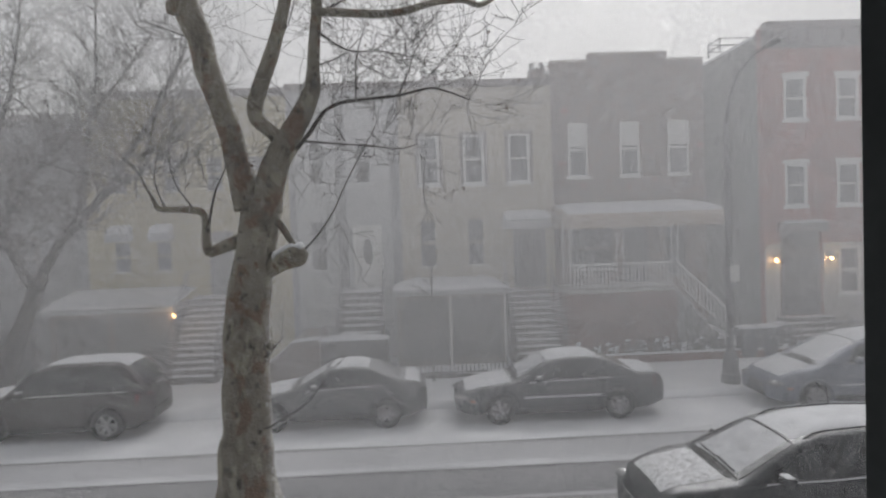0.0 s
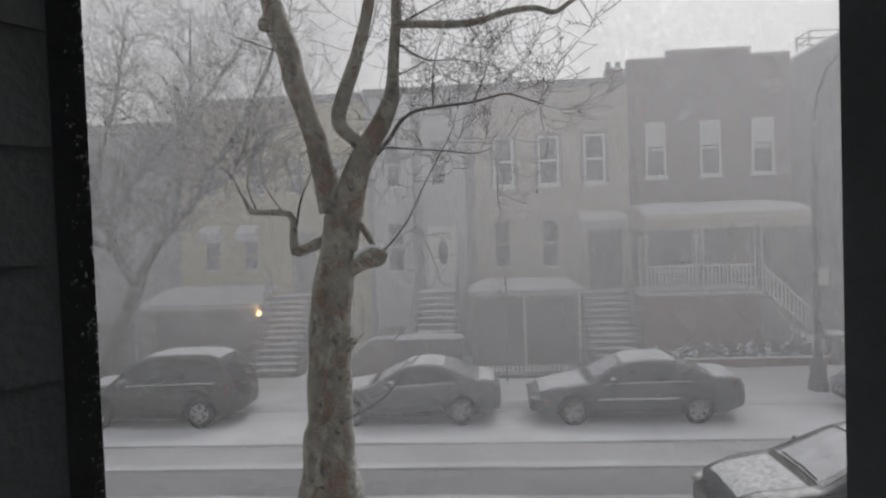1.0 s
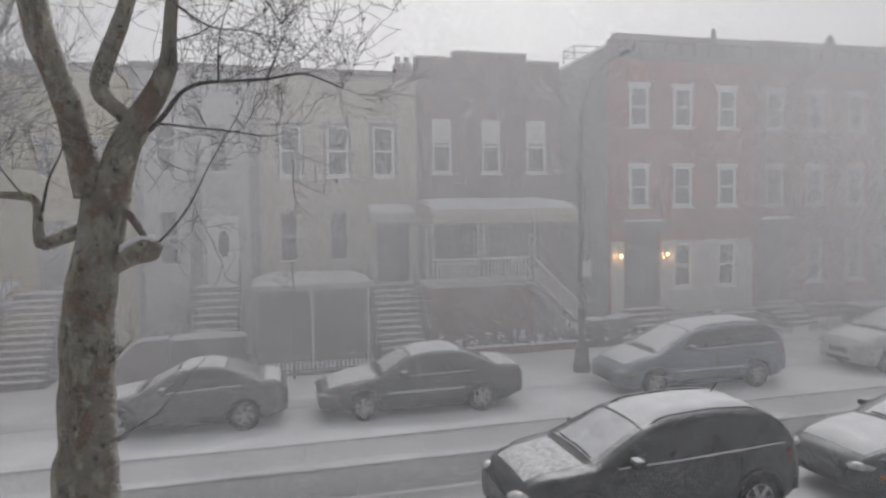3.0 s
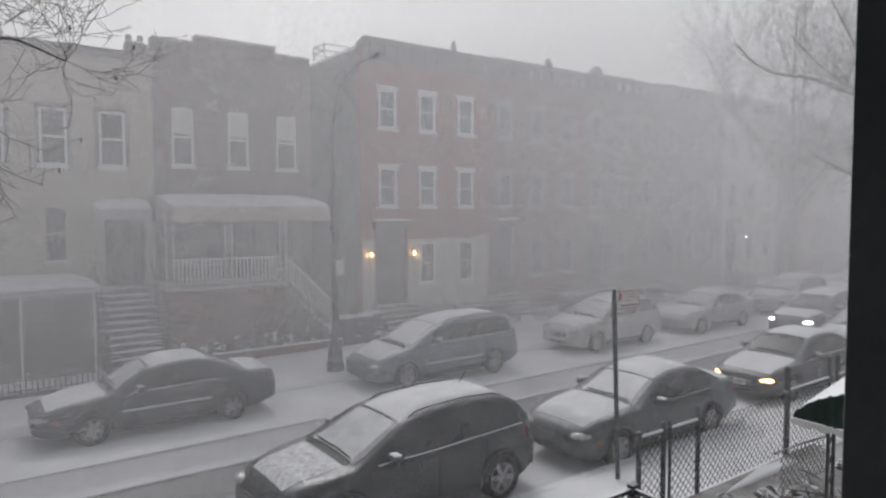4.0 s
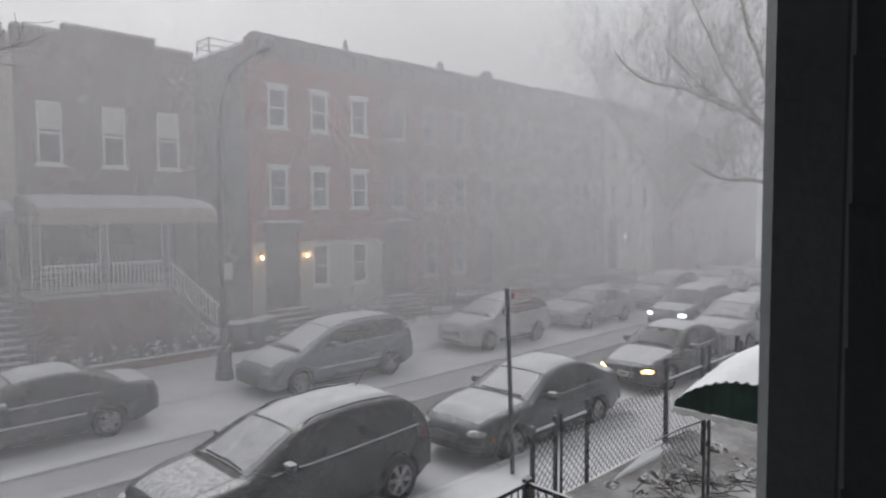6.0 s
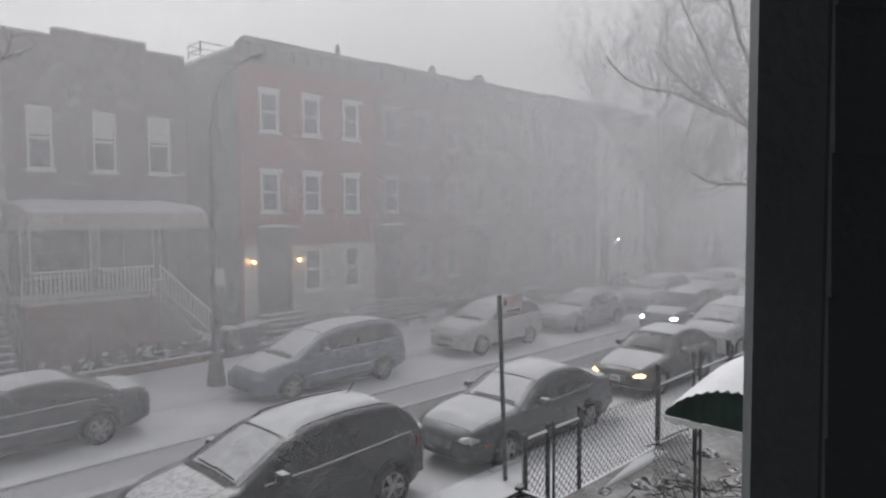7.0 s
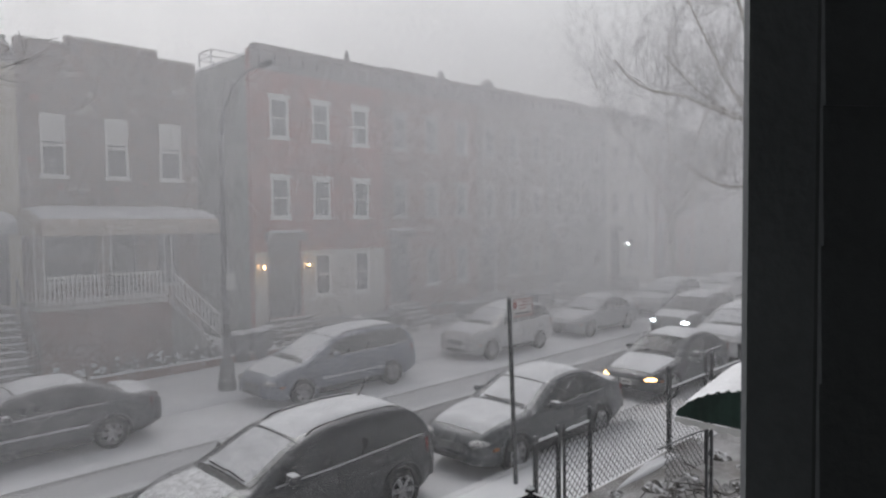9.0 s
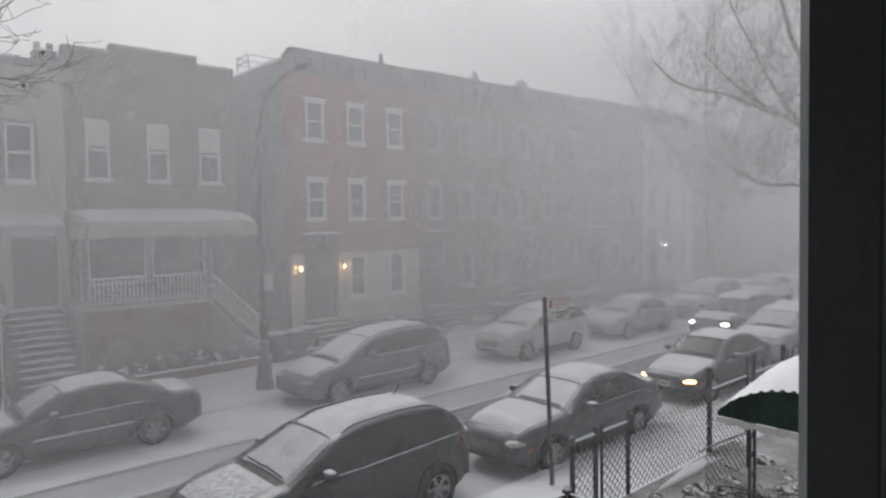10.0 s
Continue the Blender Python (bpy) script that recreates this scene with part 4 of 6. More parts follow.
    # lamps, grille, mirrors, handles, plate
    for sgn in (-1, 1):
        zl = zd(0.2) - 0.13
        lamp = Shape().sheet(lambda p, q: (0.22 * math.cos(6.283 * p) * math.sin(3.1416 * q), 0.15 * math.sin(6.283 * p) * math.sin(3.1416 * q), 0.07 * math.cos(3.1416 * q)), 14, 8)
        hl = part("headlamp", lamp, lamp_mat or LENS, c, "lit headlamp" if lamp_mat else "", smooth=True)
        hl.scale = (0.85, 0.85, 1.0) if lamp_mat else (1, 1, 1)
        hl.location, hl.rotation_euler = (0.15, sgn * (w_at(0.15) - 0.13), zl), (0, 0, sgn * 0.55)
        zl = zd(L - 0.2) - 0.2
        part("tail_lamp", Shape().sheet(lambda p, q: (L - 0.01 - 0.24 * p, sgn * (w_at(L - 0.01 - 0.24 * p) + 0.012) * (0.72 + 0.28 * p), zl - 0.12 + 0.24 * q), 6, 4, (-0.05, -sgn * 0.06, 0)), tail_mat or REDLENS, c, "red tail lamp")
        part("side_marker", Shape().box(0.3, 0.42, sgn * (w_at(0.36) - 0.02), sgn * (w_at(0.36) + 0.01), 0.52, 0.57), AMBER, c)
        t = panes[0][0] + 0.16
        a, b = half(t, 0.1)
        mir = part("wing_mirror", Shape().sheet(lambda p, q: (t + 0.01 + 0.085 * math.sin(3.1416 * q) * math.cos(6.2832 * p), sgn * (a + 0.15) + 0.125 * math.copysign(abs(math.cos(3.1416 * q)) ** 0.7, math.cos(3.1416 * q)), b + 0.07 + 0.075 * math.sin(3.1416 * q) * math.sin(6.2832 * p)), 14, 10), body_paint, c, smooth=True)
        part("mirror_glass", Shape().box(t + 0.085, t + 0.1, sgn * (a + 0.06), sgn * (a + 0.24), b + 0.02, b + 0.12), CARGLASS, mir, bevel=0.006)
        part("mirror_stalk", Shape().box(t - 0.02, t + 0.05, sgn * (a - 0.03), sgn * (a + 0.06), b - 0.02, b + 0.05), PLASTIC, mir)
        part("snow_cap", lumpy(t - 0.05, t + 0.07, min(sgn * (a + 0.06), sgn * (a + 0.24)), max(sgn * (a + 0.06), sgn * (a + 0.24)), b + 0.138, 0.02), ROOFSNOW, mir)
        for t0, t1, l0, l1 in panes[:2]:
            tt = t1 - 0.18
            part("door_handle", Shape().box(tt - 0.1, tt + 0.08, sgn * (w_at(tt) * 0.985), sgn * (w_at(tt) * 0.965 + 0.05), zd(tt) - 0.17, zd(tt) - 0.135), body_paint, c, bevel=0.008)
            part("door_seam", Shape().box(t1 + 0.015, t1 + 0.025, sgn * (w_at(t1) * 0.99), sgn * (w_at(t1) + 0.006), 0.34, zd(t1) - 0.1), PLASTIC, c)
        part("rocker", Shape().sheet(lambda p, q: (wf + ra + 0.05 + (wr - wf - 2 * ra - 0.1) * p, sgn * (w_at(wf + ra + 0.1 + (wr - wf - 2 * ra) * p) * (0.99 + 0.02 * math.sin(math.pi * q))), 0.23 + 0.13 * q), 12, 4, (0, -sgn * 0.03, 0)), PLASTIC, c, "dark sill under the doors", smooth=True)
        for ax in (wf, wr):
            arc = [(ax + (ra + 0.015) * math.cos(math.pi * k / 14), sgn * (w_at(ax + ra * math.cos(math.pi * k / 14)) * 0.992 + 0.004), wz + (ra + 0.015) * math.sin(math.pi * k / 14)) for k in range(15)]
            part("arch_lip", Shape().tube(arc, [0.017] * 15, 6), body_paint, c, smooth=True)
        if strip:
            part("side_moulding", Shape().box(wf + 0.55, wr - 0.45, sgn * (w_at(wf + 0.6) - 0.01), sgn * (w_at(wf + 0.6) + 0.02), 0.585, 0.62), ROOFSNOW, c, "side moulding with snow on it")
        if rails:
            pts = [over(screen[1] + 0.15 + (rear[0] - screen[1] - 0.2) * k / 12, sgn * 0.93, 0.045 if 0 < k < 12 else 0.0) for k in range(13)]
            rr = part("roof_rail", Shape().tube(pts, [0.015] * 13, 8), PLASTIC, c, smooth=True)
            part("snow_cap", Shape().tube([(p[0], p[1], p[2] + 0.012) for p in pts[2:-1]], [0.009] * 10, 6), ROOFSNOW, rr, smooth=True)
    w0 = w_at(0.03)
    gr = part("grille", Shape().box(-0.012, 0.05, -w0 * 0.5, w0 * 0.5, zd(0.05) - 0.24, zd(0.05) - 0.08), PLASTIC, c, bevel=0.01)
    for k in range(4):
        part("grille_bar", Shape().box(-0.022, -0.013, -w0 * 0.47, w0 * 0.47, zd(0.05) - 0.225 + 0.04 * k, zd(0.05) - 0.21 + 0.04 * k), ALLOY, gr)
    part("bumper_grille", Shape().box(-0.01, 0.05, -w0 * 0.6, w0 * 0.6, 0.3, 0.4), PLASTIC, c, bevel=0.01)
    part("bumper", Shape().sheet(lambda p, q: (L + 0.03 - 0.12 * abs(2 * p - 1) ** 3, (2 * p - 1) * w_at(L - 0.2) * 0.98, 0.42 + 0.2 * q), 12, 3, (-0.14, 0, 0)), body_paint, c, smooth=True)
    if plate:
        pl = part("number_plate", Shape().box(-0.035, -0.022, -0.15, 0.15, 0.42, 0.56), SHADE, c)
        part("plate_bar", Shape().box(-0.039, -0.036, -0.11, 0.11, 0.47, 0.51), PLASTIC, pl)
    if antenna:
        a = over(rear[0] - 0.35, 0.3, 0.02)
        part("antenna", Shape().tube([a, (a[0] + 0.16, a[1], a[2] + 0.2)], [0.012, 0.006], 6), PLASTIC, c)
    return c


PAINT = {k: paint(k + "_car_paint", v) for k, v in dict(charcoal=(0.05, 0.053, 0.058), slate=(0.07, 0.076, 0.084), maroon=(0.045, 0.035, 0.035), ash=(0.11, 0.115, 0.12), steelblue=(0.18, 0.205, 0.26), silver=(0.36, 0.37, 0.38), pearl=(0.5, 0.5, 0.5), ink=(0.03, 0.033, 0.04)).items()}
WARMBEAM = glow("warm_headlamp", (1.0, 0.5, 0.16), 8.0)
COLDBEAM = glow("cold_headlamp", (0.85, 0.95, 1.0), 9.0)

SEDAN = dict(deck=[(0, 0.62), (0.15, 0.72), (0.6, 0.84), (1.45, 0.96), (2.4, 0.97), (3.9, 1.0), (4.35, 1.05), (4.85, 1.04), (5.0, 0.98), (5.1, 0.8)],
             roof=[(1.25, 0.93), (1.5, 1.0), (2.15, 1.36), (2.6, 1.44), (3.2, 1.45), (3.6, 1.4), (4.1, 1.18), (4.4, 1.06)],
             panes=[(1.78, 2.72, 0.1, 0.0), (2.8, 3.5, 0.0, 0.05), (3.58, 3.85, 0.02, -0.12)], screen=(1.5, 2.2), rear=(3.5, 4.3), boot=(4.3, 4.98))
SUV = dict(deck=[(0, 0.66), (0.1, 0.84), (0.35, 0.97), (0.6, 1.02), (1.05, 1.09), (1.5, 1.11), (2.4, 1.1), (3.9, 1.17), (4.4, 1.18), (4.58, 1.1), (4.66, 0.85)],
           roof=[(1.0, 1.05), (1.25, 1.14), (2.0, 1.52), (2.45, 1.63), (3.2, 1.67), (3.9, 1.64), (4.22, 1.57), (4.42, 1.4), (4.6, 1.16)],
           panes=[(1.55, 2.52, 0.14, 0.0), (2.6, 3.46, 0.0, 0.02), (3.54, 4.3, 0.0, -0.3)], screen=(1.2, 2.02), rear=(4.1, 4.52))

car(3.14, 7.6, "dark charcoal crossover with snow on bonnet, windscreen and roof", PAINT["charcoal"], 4.66, 1.88, (0.95, 3.82), 0.37, rails=True, antenna=True, roof_w=0.72, bonnet=PATCHY, hood_snow=0.5, **SUV)
car(1.0, 14.28, "dark slate saloon with snow on roof and boot", PAINT["slate"], 4.88, 1.8, (0.99, 3.8), 0.33, strip=True, hood_snow=0.7,
    deck=[(p[0] * 0.96, p[1]) for p in SEDAN["deck"]], roof=[(p[0] * 0.96, p[1]) for p in SEDAN["roof"]], panes=[tuple(q * 0.96 for q in p) for p in SEDAN["panes"]], screen=(1.44, 2.11), rear=(3.36, 4.13), boot=(4.13, 4.78))
car(-4.16, 14.4, "ash grey two-door car with a snowy roof and pale tail lamps", PAINT["ash"], 4.45, 1.76, (0.9, 3.52), 0.33, tail_mat=LENS, hood_snow=0.8,
    deck=[(0, 0.6), (0.15, 0.7), (0.6, 0.82), (1.4, 0.94), (2.4, 0.97), (3.5, 1.03), (3.95, 1.06), (4.3, 1.02), (4.45, 0.75)],
    roof=[(1.2, 0.92), (1.45, 0.98), (2.1, 1.33), (2.5, 1.41), (2.9, 1.41), (3.3, 1.33), (3.75, 1.13), (3.95, 1.04)],
    panes=[(1.7, 2.75, 0.12, 0.0), (2.82, 3.42, 0.0, -0.15)], screen=(1.45, 2.13), rear=(3.1, 3.85), boot=(3.95, 4.32))
car(-10.55, 14.45, "dark maroon boxy crossover with thin snow on its roof rails", PAINT["maroon"], 4.45, 1.8, (0.9, 3.52), 0.36, rails=True, hood_snow=0.5,
    deck=[(0, 0.66), (0.12, 0.86), (0.4, 1.0), (1.2, 1.07), (2.4, 1.08), (4.0, 1.1), (4.32, 1.1), (4.45, 0.9)],
    roof=[(1.05, 1.03), (1.25, 1.1), (1.8, 1.6), (2.2, 1.7), (3.4, 1.73), (3.9, 1.7), (4.2, 1.4), (4.38, 1.1)],
    panes=[(1.5, 2.35, 0.1, 0.0), (2.43, 3.2, 0.0, 0.0), (3.28, 3.95, 0.0, -0.08)], screen=(1.25, 1.86), rear=(3.95, 4.34), roof_w=0.8)
car(-16.2, 14.5, "dark saloon half seen beyond the crossover", PAINT["ink"], 5.0, 1.8, (1.0, 3.9), 0.33, **SEDAN)
car(8.42, 14.17, "steel blue minivan with snow on bonnet, windscreen and roof", PAINT["steelblue"], 5.0, 1.92, (0.96, 3.98), 0.34, rails=True, strip=True, roof_w=0.78, screen_mat=ROOFSNOW, name="minivan",
    deck=[(0, 0.62), (0.12, 0.74), (0.5, 0.92), (1.1, 1.06), (2.0, 1.12), (4.2, 1.16), (4.78, 1.16), (4.94, 1.05), (5.0, 0.8)],
    roof=[(0.9, 1.0), (1.15, 1.08), (2.05, 1.54), (2.6, 1.65), (3.6, 1.69), (4.4, 1.65), (4.66, 1.5), (4.94, 1.15)],
    panes=[(1.75, 2.7, 0.2, 0.0), (2.78, 3.7, 0.0, 0.0), (3.78, 4.55, 0.0, -0.1)], screen=(1.1, 2.1), rear=(4.45, 4.88))
car(15.95, 14.2, "pearl white crossover with snow on it", PAINT["pearl"], 4.55, 1.84, (0.94, 3.58), 0.34, roof_w=0.74, **{**SUV, "deck": [(p[0] * 0.968, p[1]) for p in SUV["deck"]], "roof": [(p[0] * 0.968, p[1]) for p in SUV["roof"]], "rear": (3.85, 4.42)})
car(21.8, 14.1, "silver saloon under snow, faint in the snowfall", PAINT["silver"], 5.0, 1.82, (1.0, 3.85), 0.33, **SEDAN)
car(28.9, 14.2, "silver crossover under snow, faint in the snowfall", PAINT["silver"], 4.7, 1.86, (0.98, 3.7), 0.36, **SUV)
car(35.9, 14.3, "pale saloon under snow, faint in the snowfall", PAINT["pearl"], 5.0, 1.82, (1.0, 3.85), 0.33, **SEDAN)
car(43.0, 14.3, "pale crossover under snow, faint in the snowfall", PAINT["pearl"], 4.7, 1.86, (0.98, 3.7), 0.36, **SUV)
car(8.66, 7.32, "dark slate saloon with snow-covered bonnet and windscreen", PAINT["slate"], 4.95, 1.84, (0.93, 3.8), 0.34, hood_snow=1.5, chrome=True, screen_mat=ROOFSNOW, **{**SEDAN, "roof": [(1.2, 0.93), (1.45, 1.0), (2.2, 1.38), (2.65, 1.48), (3.2, 1.49), (3.65, 1.43), (4.15, 1.2), (4.45, 1.07)], "deck": [(0, 0.62), (0.1, 0.76), (0.4, 0.88), (0.9, 0.97), (1.45, 1.02), (2.4, 1.01), (3.9, 1.04), (4.35, 1.08), (4.8, 1.06), (4.9, 1.0), (4.95, 0.8)], "boot": (4.35, 4.85)})
car(15.4, 7.5, "dark ink saloon with lit warm headlamps and wiped windscreen", PAINT["ink"], 4.75, 1.78, (0.9, 3.6), 0.33, lamp_mat=WARMBEAM, snowy_screen=False, plate=True, **{**SEDAN, "boot": (4.3, 4.65)})
car(21.2, 7.7, "silver crossover under thick snow", PAINT["silver"], 4.7, 1.86, (0.98, 3.7), 0.36, hood_snow=1.5, **SUV)
car(27.6, 7.7, "pale saloon under thick snow", PAINT["silver"], 5.0, 1.82, (1.0, 3.85), 0.33, **SEDAN)
car(23.75, 10.5, "dark crossover in the carriageway with lit cold headlamps", PAINT["ink"], 4.7, 1.84, (0.98, 3.7), 0.36, lamp_mat=COLDBEAM, hood_snow=0.4, snowy_screen=False, **SUV)
# ---- bare street trees ----


def twigs(s, rng, p, d, length, r, depth, spread=0.55, lift=0.12, tips=None, sides=5):
    """Grows a bending branch and its side shoots."""
    n = 4 if depth > 1 else 3
    pts, rad, q, w = [p.copy()], [r], p.copy(), d.copy()
    for k in range(n):
        w = (w + Vector((rng.gauss(0, 0.2), rng.gauss(0, 0.2), rng.gauss(0.03, 0.16) + lift * 0.3))).normalized()
        q = q + w * length / n
        pts.append(q.copy())
        rad.append(max(0.0022, r * (1 - 0.72 * (k + 1) / n)))
        if depth > 0 and rng.random() < 0.92:
            for _ in range(1 if rng.random() < 0.6 else 2):
                side = Vector((rng.gauss(0, 1), rng.gauss(0, 1), rng.gauss(0, 1) + lift)).normalized()
                twigs(s, rng, q, (w * (1 - spread) + side * spread).normalized(), length * rng.uniform(0.42, 0.72), max(0.003, rad[-1] * 0.72), depth - 1, spread, lift, tips, max(3, sides - 1))
    s.tube(pts, rad, sides)
    if tips is not None and depth == 0:
        tips.append(q)


def limb(s, pts, radii, n=10, cuts=5, wobble=0.03, seed=0.0):
    """A limb along a few points, rounded and knobbly."""
    pv = [Vector(p) for p in pts]
    out, rad = [], []
    for i in range(len(pv) - 1):
        a, b, c, d = pv[max(i - 1, 0)], pv[i], pv[i + 1], pv[min(i + 2, len(pv) - 1)]
        for k in range(cuts + (i == len(pv) - 2)):
            t = k / cuts
            p = 0.5 * ((2 * b) + (c - a) * t + (2 * a - 5 * b + 4 * c - d) * t * t + (3 * b - a - 3 * c + d) * t ** 3)
            r = radii[i] + (radii[i + 1] - radii[i]) * t
            out.append(p + Vector((noise.noise(p * 2.3 + Vector((seed, 0, 0))), noise.noise(p * 2.1), 0)) * wobble)
            rad.append(r * (1 + 0.1 * noise.noise(p * 4.0 + Vector((0, seed, 0)))))
    s.tube(out, rad, n)
    return out


ty = 5.6
tree = thing("street_tree", -1.78, ty, 0.1, "bare plane tree with mottled bark and snow on one side", "tree", "street trees")
IN_PLACE.add(tree.name)


def tree_part(name, pts, radii, n=14, cuts=5, wobble=0.015, seed=0.0):
    sh = Shape()
    limb(sh, pts, radii, n, cuts, wobble, seed)
    return part(name, sh, BARK, tree, smooth=True)


tree_part("trunk", [(-1.82, ty, 0.05), (-1.81, ty, 0.6), (-1.80, ty, 1.2), (-1.78, ty, 1.62), (-1.79, ty, 1.82), (-1.80, ty, 2.09), (-1.76, ty, 2.42), (-1.75, ty, 2.75), (-1.73, ty, 3.42), (-1.71, ty, 3.74), (-1.65, ty, 4.07), (-1.59, ty, 4.40), (-1.53, ty, 4.72), (-1.51, ty, 4.92), (-1.54, ty, 5.13)],
          [0.52, 0.43, 0.40, 0.37, 0.329, 0.295, 0.268, 0.261, 0.243, 0.233, 0.224, 0.207, 0.222, 0.234, 0.16], 24, 6)
tree_part("limb", [(-1.63, ty, 4.89), (-1.67, ty, 5.12), (-1.73, ty, 5.38), (-1.79, ty, 5.71), (-1.89, ty, 6.04), (-2.00, ty + 0.02, 6.37), (-2.08, ty + 0.04, 6.71), (-2.20, ty + 0.06, 7.04), (-2.29, ty + 0.1, 7.39), (-2.42, ty + 0.2, 7.83), (-2.48, ty + 0.3, 8.47)],
          [0.165, 0.155, 0.134, 0.132, 0.126, 0.138, 0.138, 0.147, 0.122, 0.095, 0.06], 18, 6, 0.02, 1.0)
tree_part("limb", [(-1.44, ty, 4.85), (-1.41, ty, 5.11), (-1.32, ty, 5.37), (-1.22, ty, 5.56), (-1.14, ty + 0.02, 5.72), (-1.05, ty + 0.04, 5.88), (-0.97, ty + 0.06, 6.04), (-0.91, ty + 0.08, 6.20), (-0.89, ty + 0.08, 6.39), (-0.87, ty + 0.06, 6.65), (-0.83, ty + 0.04, 6.96), (-0.80, ty, 7.27), (-0.75, ty, 7.77), (-0.67, ty, 8.33)],
          [0.172, 0.163, 0.145, 0.144, 0.125, 0.112, 0.1, 0.088, 0.07, 0.065, 0.062, 0.058, 0.045, 0.019], 16, 6, 0.012, 2.0)
tree_part("limb", [(-1.24, ty, 5.57), (-1.32, ty, 5.68), (-1.42, ty - 0.02, 5.77), (-1.50, ty - 0.04, 5.87), (-1.51, ty - 0.04, 6.01), (-1.42, ty - 0.04, 6.27), (-1.33, ty, 6.53), (-1.23, ty, 6.84), (-1.14, ty, 7.16), (-1.07, ty, 7.47), (-0.99, ty + 0.1, 7.95), (-0.93, ty + 0.2, 8.51)],
          [0.085, 0.085, 0.079, 0.085, 0.085, 0.083, 0.08, 0.072, 0.066, 0.058, 0.046, 0.02], 14, 6, 0.01, 3.0)
# a sawn stub with a burl, snow caught on top
stub = tree_part("limb", [(-1.47, ty, 4.21), (-1.34, ty - 0.08, 4.28), (-1.23, ty - 0.12, 4.33), (-1.14, ty - 0.14, 4.36), (-1.06, ty - 0.15, 4.35), (-1.01, ty - 0.15, 4.33)], [0.093, 0.098, 0.112, 0.125, 0.105, 0.06], 16, 6, 0.02, 4.0)
part("snow_cap", Shape().sheet(lambda u, v: (-1.38 + 0.33 * u, ty - 0.17 + 0.14 * v - 0.05 * u, 4.375 + 0.1 * math.sin(1.9 * u) + 0.035 * math.sin(math.pi * v) * (1 + 0.8 * noise.noise((u * 7, v * 4, 2)))), 16, 8, (0, 0, -0.04)), ROOFSNOW, stub, smooth=True)
tree_part("limb", [(-1.4, ty, 4.8), (-1.29, ty - 0.1, 4.71), (-1.19, ty - 0.12, 4.55), (-1.12, ty - 0.14, 4.42)], [0.04, 0.04, 0.036, 0.03], 8, 4, 0.012, 7.0)
tree_part("limb", [(-1.71, ty, 4.57), (-1.83, ty - 0.05, 4.52), (-1.96, ty - 0.06, 4.47), (-2.06, ty - 0.08, 4.45), (-2.08, ty - 0.08, 4.61), (-2.08, ty - 0.08, 4.76), (-2.12, ty - 0.08, 4.87), (-2.26, ty - 0.1, 4.9), (-2.46, ty - 0.1, 4.91), (-2.57, ty - 0.1, 4.93), (-2.62, ty - 0.1, 5.03), (-2.72, ty - 0.1, 5.2)],
          [0.073, 0.066, 0.063, 0.058, 0.05, 0.043, 0.043, 0.04, 0.034, 0.033, 0.018, 0.01], 10, 4, 0.006, 5.0)
tree_part("limb", [(-0.84, ty, 7.0), (-0.55, ty - 0.1, 6.95), (0.0, ty - 0.2, 6.9), (0.45, ty - 0.2, 7.0), (0.75, ty - 0.25, 7.0), (0.95, ty - 0.25, 6.95), (1.2, ty - 0.3, 7.08), (1.7, ty - 0.3, 7.2)], [0.05, 0.044, 0.042, 0.036, 0.032, 0.03, 0.022, 0.01], 10, 6, 0.025, 6.0)
# knots and old branch collars
for kx, ky, kz, kr in ((-2.31, ty - 0.05, 7.06, 0.1), (-1.62, ty - 0.2, 4.98, 0.07), (-1.5, ty - 0.08, 3.95, 0.07), (-1.44, ty - 0.1, 3.4, 0.05), (-1.93, ty - 0.1, 6.2, 0.07), (-1.52, ty - 0.12, 5.98, 0.06)):
    part("knot", Shape().sheet(lambda u, v: (kx + kr * math.sin(v * 3.1416) * math.cos(u * 6.2832) * (1 + 0.3 * noise.noise((u * 4, v * 3, kz))), ky + kr * math.sin(v * 3.1416) * math.sin(u * 6.2832), kz + kr * 0.9 * math.cos(v * 3.1416)), 12, 8), BARK, tree, smooth=True)
rng = random.Random(11)
fine, tips = Shape(), []
# boughs: to the right and low shoots, then the crook, then those high in the crown
starts = [
    ([(-1.08, ty - 0.08, 5.51), (-0.93, ty - 0.08, 5.69), (-0.82, ty - 0.08, 5.85), (-0.72, ty - 0.08, 5.94), (-0.56, ty - 0.08, 6.0), (-0.27, ty - 0.08, 6.03), (0.04, ty - 0.08, 6.06), (0.27, ty - 0.08, 6.11), (0.46, ty - 0.08, 6.12), (0.8, ty - 0.08, 5.99)], 0.028, 13),
    ([(-1.0, ty - 0.1, 5.58), (-0.91, ty - 0.2, 5.57), (-0.6, ty - 0.2, 5.54), (-0.28, ty - 0.2, 5.51), (0.03, ty - 0.2, 5.47), (0.22, ty - 0.2, 5.52)], 0.013, 4),
    ([(-1.06, ty - 0.15, 4.4), (-0.89, ty - 0.15, 4.57), (-0.73, ty - 0.15, 4.79), (-0.59, ty - 0.15, 5.07), (-0.42, ty - 0.15, 5.38), (-0.28, ty - 0.15, 5.62), (-0.18, ty - 0.15, 5.84)], 0.012, 5),
]
